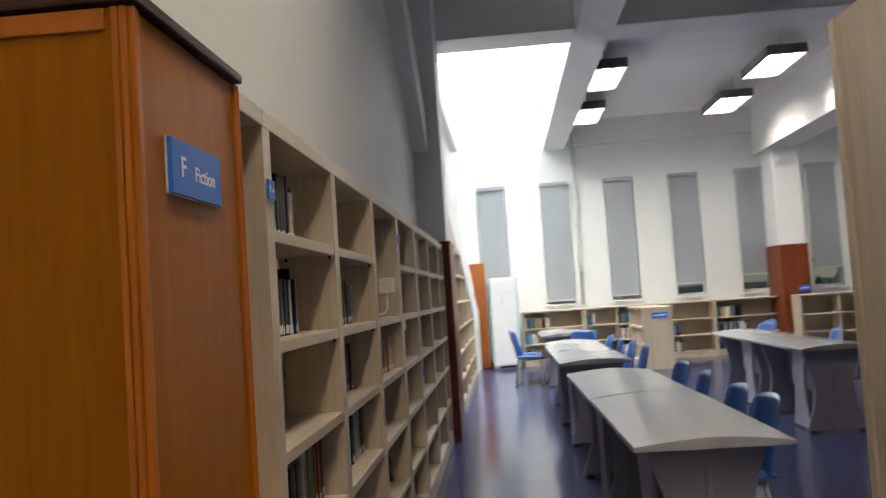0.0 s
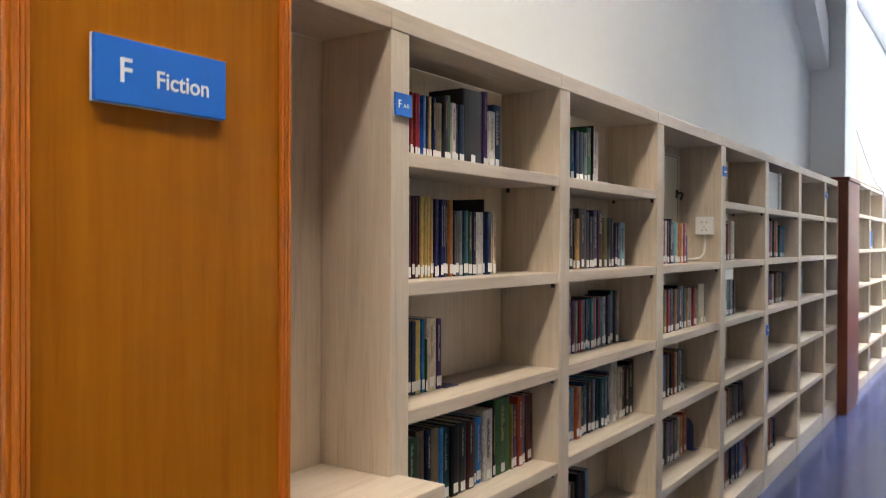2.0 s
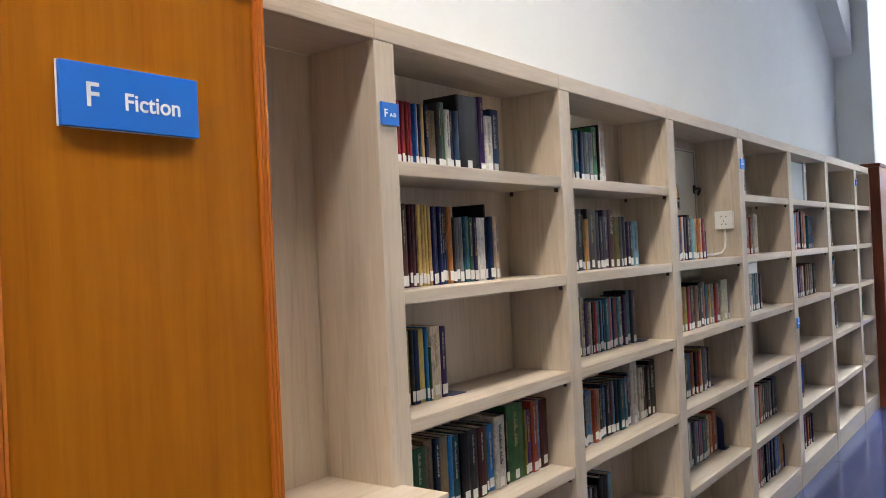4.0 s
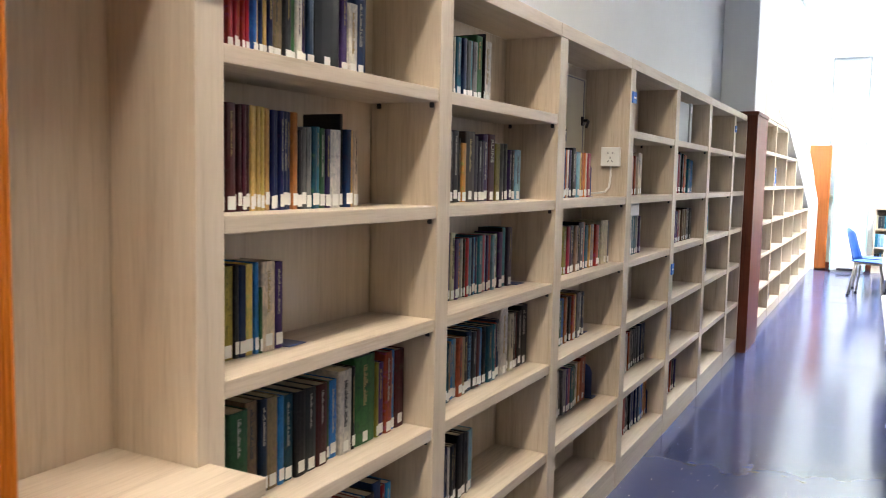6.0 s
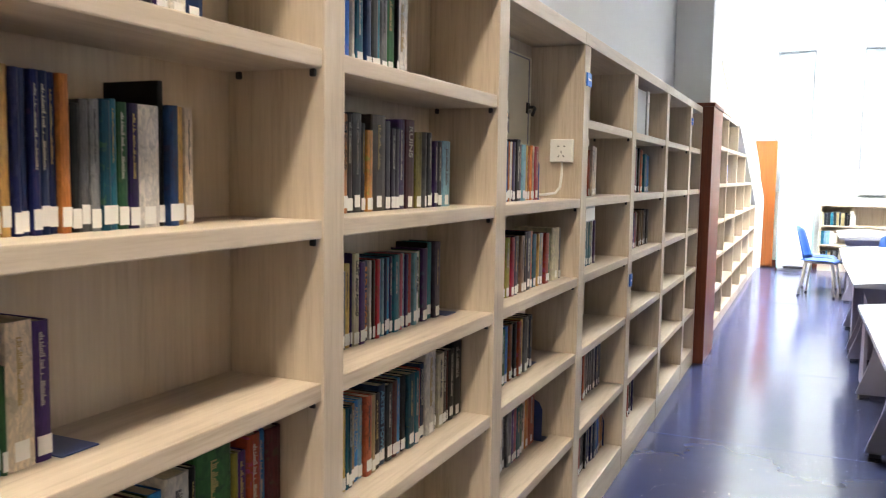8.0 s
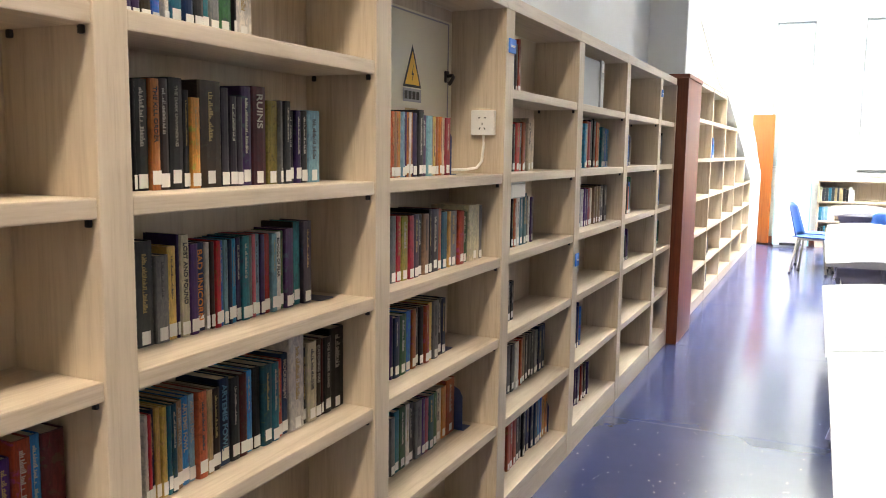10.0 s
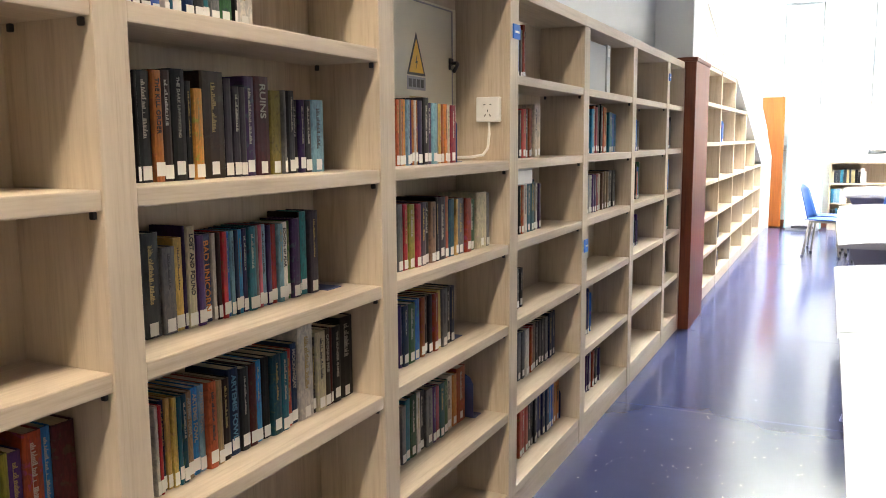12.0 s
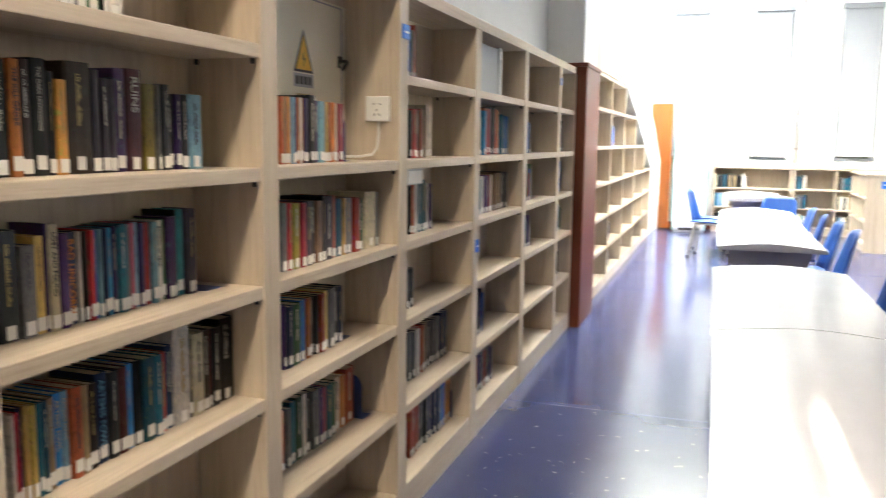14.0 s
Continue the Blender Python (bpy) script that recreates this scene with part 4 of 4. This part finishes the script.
block("print_bar", sign_white, cs, 0.03, -0.0012, 0.04, 0.17, 0.0, 0.06, 0)

# tall bookcase close to the start of the walk, seen by its side
tb = base("tall_bookcase", pose(1.55, -3.4, 0), "tall pale maple bookcase beside the reading tables", "bookcase")
block("side_panel", pale_v, tb, 0.0, 0.0, 0.0, 0.022, 2.83, 2.1, 0.003)
block("end_post", pale_v, tb, -0.008, 2.83, 0.0, 0.34, 2.87, 2.1, 0.003)
block("end_post", pale_v, tb, -0.008, -0.04, 0.0, 0.34, 0.0, 2.1, 0.003)
block("top_board", pale_h, tb, 0.022, 0.0, 2.07, 0.34, 2.83, 2.1, 0.002)
for z in (0.1, 0.45, 0.8, 1.15, 1.5, 1.8):
    block("shelf", pale_h, tb, 0.022, 0.0, z, 0.335, 2.83, z + 0.03, 0.002)


# ---- tables ----
def reading_table(w=0.64, length=1.53):
    """Origin at the floor under the near left corner; length along +y."""
    ob = base("reading_table", pose(0, 0, 0), "grey-lavender laminate reading table with waisted panel legs", "table", "reading tables")
    n = 12
    crown = [(w * k / n, 0.75 + 0.028 * (1 - abs(2 * k / n - 1) ** 1.6)) for k in range(n + 1)]
    bm = solid([(0, 0.73)] + crown + [(w, 0.73)], 0.0, length, "y")
    bmesh.ops.bevel(bm, geom=[e for e in bm.edges if abs(e.verts[0].co.y - e.verts[1].co.y) < 1e-5], offset=0.003, segments=2, affect="EDGES")
    part("tabletop", bm, table_top, ob)

    def waisted(a, b, thick, at, axis):
        prof = []
        for k in range(13):
            u = k / 12
            waist = 0.09 * math.sin(math.pi * u) ** 1.2
            prof.append((waist, 0.02 + u * 0.711))
        out = [(a + q, z) for q, z in prof] + [(b - q, z) for q, z in prof[::-1]]
        return solid(out, at, at + thick, axis)
    for y in (0.16, length - 0.19):
        part("leg_panel", waisted(0.06, w - 0.06, 0.03, y, "y"), table_leg, ob)
        block("centre_rib", table_leg, ob, w / 2 - 0.012, y - 0.014, 0.0, w / 2 + 0.012, y + 0.001, 0.73, 0.004)
        for x in (0.08, w - 0.14):
            block("foot", dark_metal, ob, x, y - 0.01, 0, x + 0.06, y + 0.04, 0.02, 0.003)
    block("modesty_panel", table_leg, ob, w / 2 - 0.012, 0.19, 0.3, w / 2 + 0.012, length - 0.19, 0.73, 0.003)
    part("side_panel", waisted(0.19, 0.62, 0.02, 0.1, "x"), table_leg, ob)
    return ob


first = reading_table()
first.matrix_basis = pose(1.06, 0.51, 0, 0, 0, 0.7)
for x, y, r in ((1.036, 2.046, 0.8), (1.03, 4.5, 0.6), (1.015, 6.04, -0.5), (1.07, 9.1, 0), (3.1, 4.5, 0), (3.1, 6.04, 0.5)):
    copy_thing(first, pose(x, y, 0, 0, 0, r))


# ---- chairs ----
def shell_chair():
    """Moulded shell on a tube frame; faces -x; origin on the floor under the seat's middle."""
    ob = base("shell_chair", pose(0, 0, 0), "blue moulded plastic chair on cream tube legs", "chair", "blue chairs at the tables")

    def sheet(rows, cols, f, thick):
        bm = bmesh.new()
        grid = [[bm.verts.new(f(i / rows, j / cols)) for j in range(cols + 1)] for i in range(rows + 1)]
        for i, j in product(range(rows), range(cols)):
            bm.faces.new((grid[i][j], grid[i + 1][j], grid[i + 1][j + 1], grid[i][j + 1])).smooth = True
        bmesh.ops.recalc_face_normals(bm, faces=bm.faces)
        bmesh.ops.solidify(bm, geom=bm.faces, thickness=thick)
        return bm

    def seat(u, v):
        s = 2 * v - 1
        return (-0.2 + 0.4 * u, s * (0.2 - 0.02 * u), 0.44 - 0.03 * math.sin(math.pi * u) * (1 - s * s) - 0.03 * max(0, 0.15 - u) / 0.15)

    def back(u, v):
        s = 2 * v - 1
        w = 0.21 - 0.035 * u - 0.03 * max(0, u - 0.85) / 0.15
        return (0.2 + 0.09 * u - 0.05 * s * s * (1 - 0.4 * u), s * w, 0.435 + 0.38 * u - 0.02 * s * s * (u > 0.9))
    part("seat", sheet(8, 8, seat, 0.008), chair_blue, ob)
    part("backrest", sheet(8, 8, back, 0.008), chair_blue, ob)
    for sx, sy in ((-1, -1), (-1, 1), (1, -1), (1, 1)):
        leg = part("leg", tube(bmesh.new(), [(sx * 0.14, sy * 0.15, 0.42), (sx * 0.16, sy * 0.165, 0.3), (sx * 0.2, sy * 0.2, 0.012)], 0.0125), chair_leg, ob)
        block("foot_cap", dark_metal, leg, sx * 0.2 - 0.016, sy * 0.2 - 0.016, 0, sx * 0.2 + 0.016, sy * 0.2 + 0.016, 0.02, 0.004)
    for sy in (-1, 1):
        part("side_rail", tube(bmesh.new(), [(-0.15, sy * 0.16, 0.41), (0.15, sy * 0.16, 0.41)], 0.011), chair_leg, ob)
    part("stretcher", tube(bmesh.new(), [(-0.15, -0.16, 0.4), (-0.15, 0.16, 0.4)], 0.011), chair_leg, ob)
    return ob


chair = shell_chair()
chair.matrix_basis = pose(1.62, 1.4, 0, 0, 0, 4)
PLACES = [(1.60, 1.86, 2), (1.6, 2.66, -3), (1.62, 3.4, 5), (1.66, 5.3, 0), (1.64, 5.95, 3), (1.6, 6.6, -2), (1.58, 7.3, 4), (1.6, 8.7, 80),
          (0.9, 9.72, 168), (0.88, 10.25, 176), (3.75, 5.1, 3), (3.78, 6.1, -4), (3.7, 8.0, 20), (3.9, 8.6, 10)]
for x, y, r in PLACES:
    copy_thing(chair, pose(x, y, 0, 0, 0, r))


# ---- ceiling lamps ----
def ceiling_lamp(glowing):
    ob = base("ceiling_lamp", pose(0, 0, 0), "lit fluorescent ceiling lamp with a bright louvre", "ceiling lamp", "ceiling lamps")
    w, l, h = 0.52, 1.25, 0.13
    bm = bmesh.new()
    box(bm, -w / 2, -l / 2, 0, -w / 2 + 0.015, l / 2, h), box(bm, w / 2 - 0.015, -l / 2, 0, w / 2, l / 2, h)
    box(bm, -w / 2 + 0.015, -l / 2, 0, w / 2 - 0.015, -l / 2 + 0.015, h), box(bm, -w / 2 + 0.015, l / 2 - 0.015, 0, w / 2 - 0.015, l / 2, h)
    box(bm, -w / 2 + 0.015, -l / 2 + 0.015, h - 0.01, w / 2 - 0.015, l / 2 - 0.015, h)
    part("housing", bm, fixture_dark, ob)
    for k in range(3):
        x = -w / 2 + w * (k + 0.5) / 3
        part("tube", tube(bmesh.new(), [(x, -l / 2 + 0.03, 0.075), (x, l / 2 - 0.03, 0.075)], 0.042, 10), glowing, ob)
    for k in range(12):
        y = -l / 2 + l * (k + 0.5) / 12
        block("louvre_blade", louvre, ob, -w / 2 + 0.015, y - 0.001, 0.004, w / 2 - 0.015, y + 0.001, 0.035, 0)
    for y in (-0.4, 0.4):
        part("hanger", tube(bmesh.new(), [(0, y, h - 0.002), (0, y, CEIL_Z - 4.29 + 0.001)], 0.008, 8), steel, ob)
    return ob


lamp = ceiling_lamp(tube_glow)
lamp.matrix_basis = pose(2.16, 8.64, 4.29)
# the unseen pair at x = 7.6 is added to brighten the far right side
for x, y in ((2.16, 11.06), (4.5, 8.66), (4.5, 11.06), (7.6, 8.66), (7.6, 11.06)):
    copy_thing(lamp, pose(x, y, 4.29))
aisle_lamp = ceiling_lamp(warm_glow)
aisle_lamp.matrix_basis = pose(1.05, -2.5, 4.29)
for y in (-6.0, -4.2, -0.2):
    copy_thing(aisle_lamp, pose(1.05, y, 4.29))
for y, z, codes in ((7.62, 1.335, "bbb"), (8.62, 1.335, "ra"), (7.55, 0.37, "knd"), (8.6, 0.685, "s"), (7.5, 0.085, "eksn")):
    for k, c in enumerate(codes):
        far_book(c, Matrix.Translation((-0.04, y + 0.032 * k, z + SH / 2)) @ Matrix.Diagonal((0.15, 0.03, 0.2 - 0.01 * k, 1)))
far_books.finish("mixed library books standing in distant shelves")
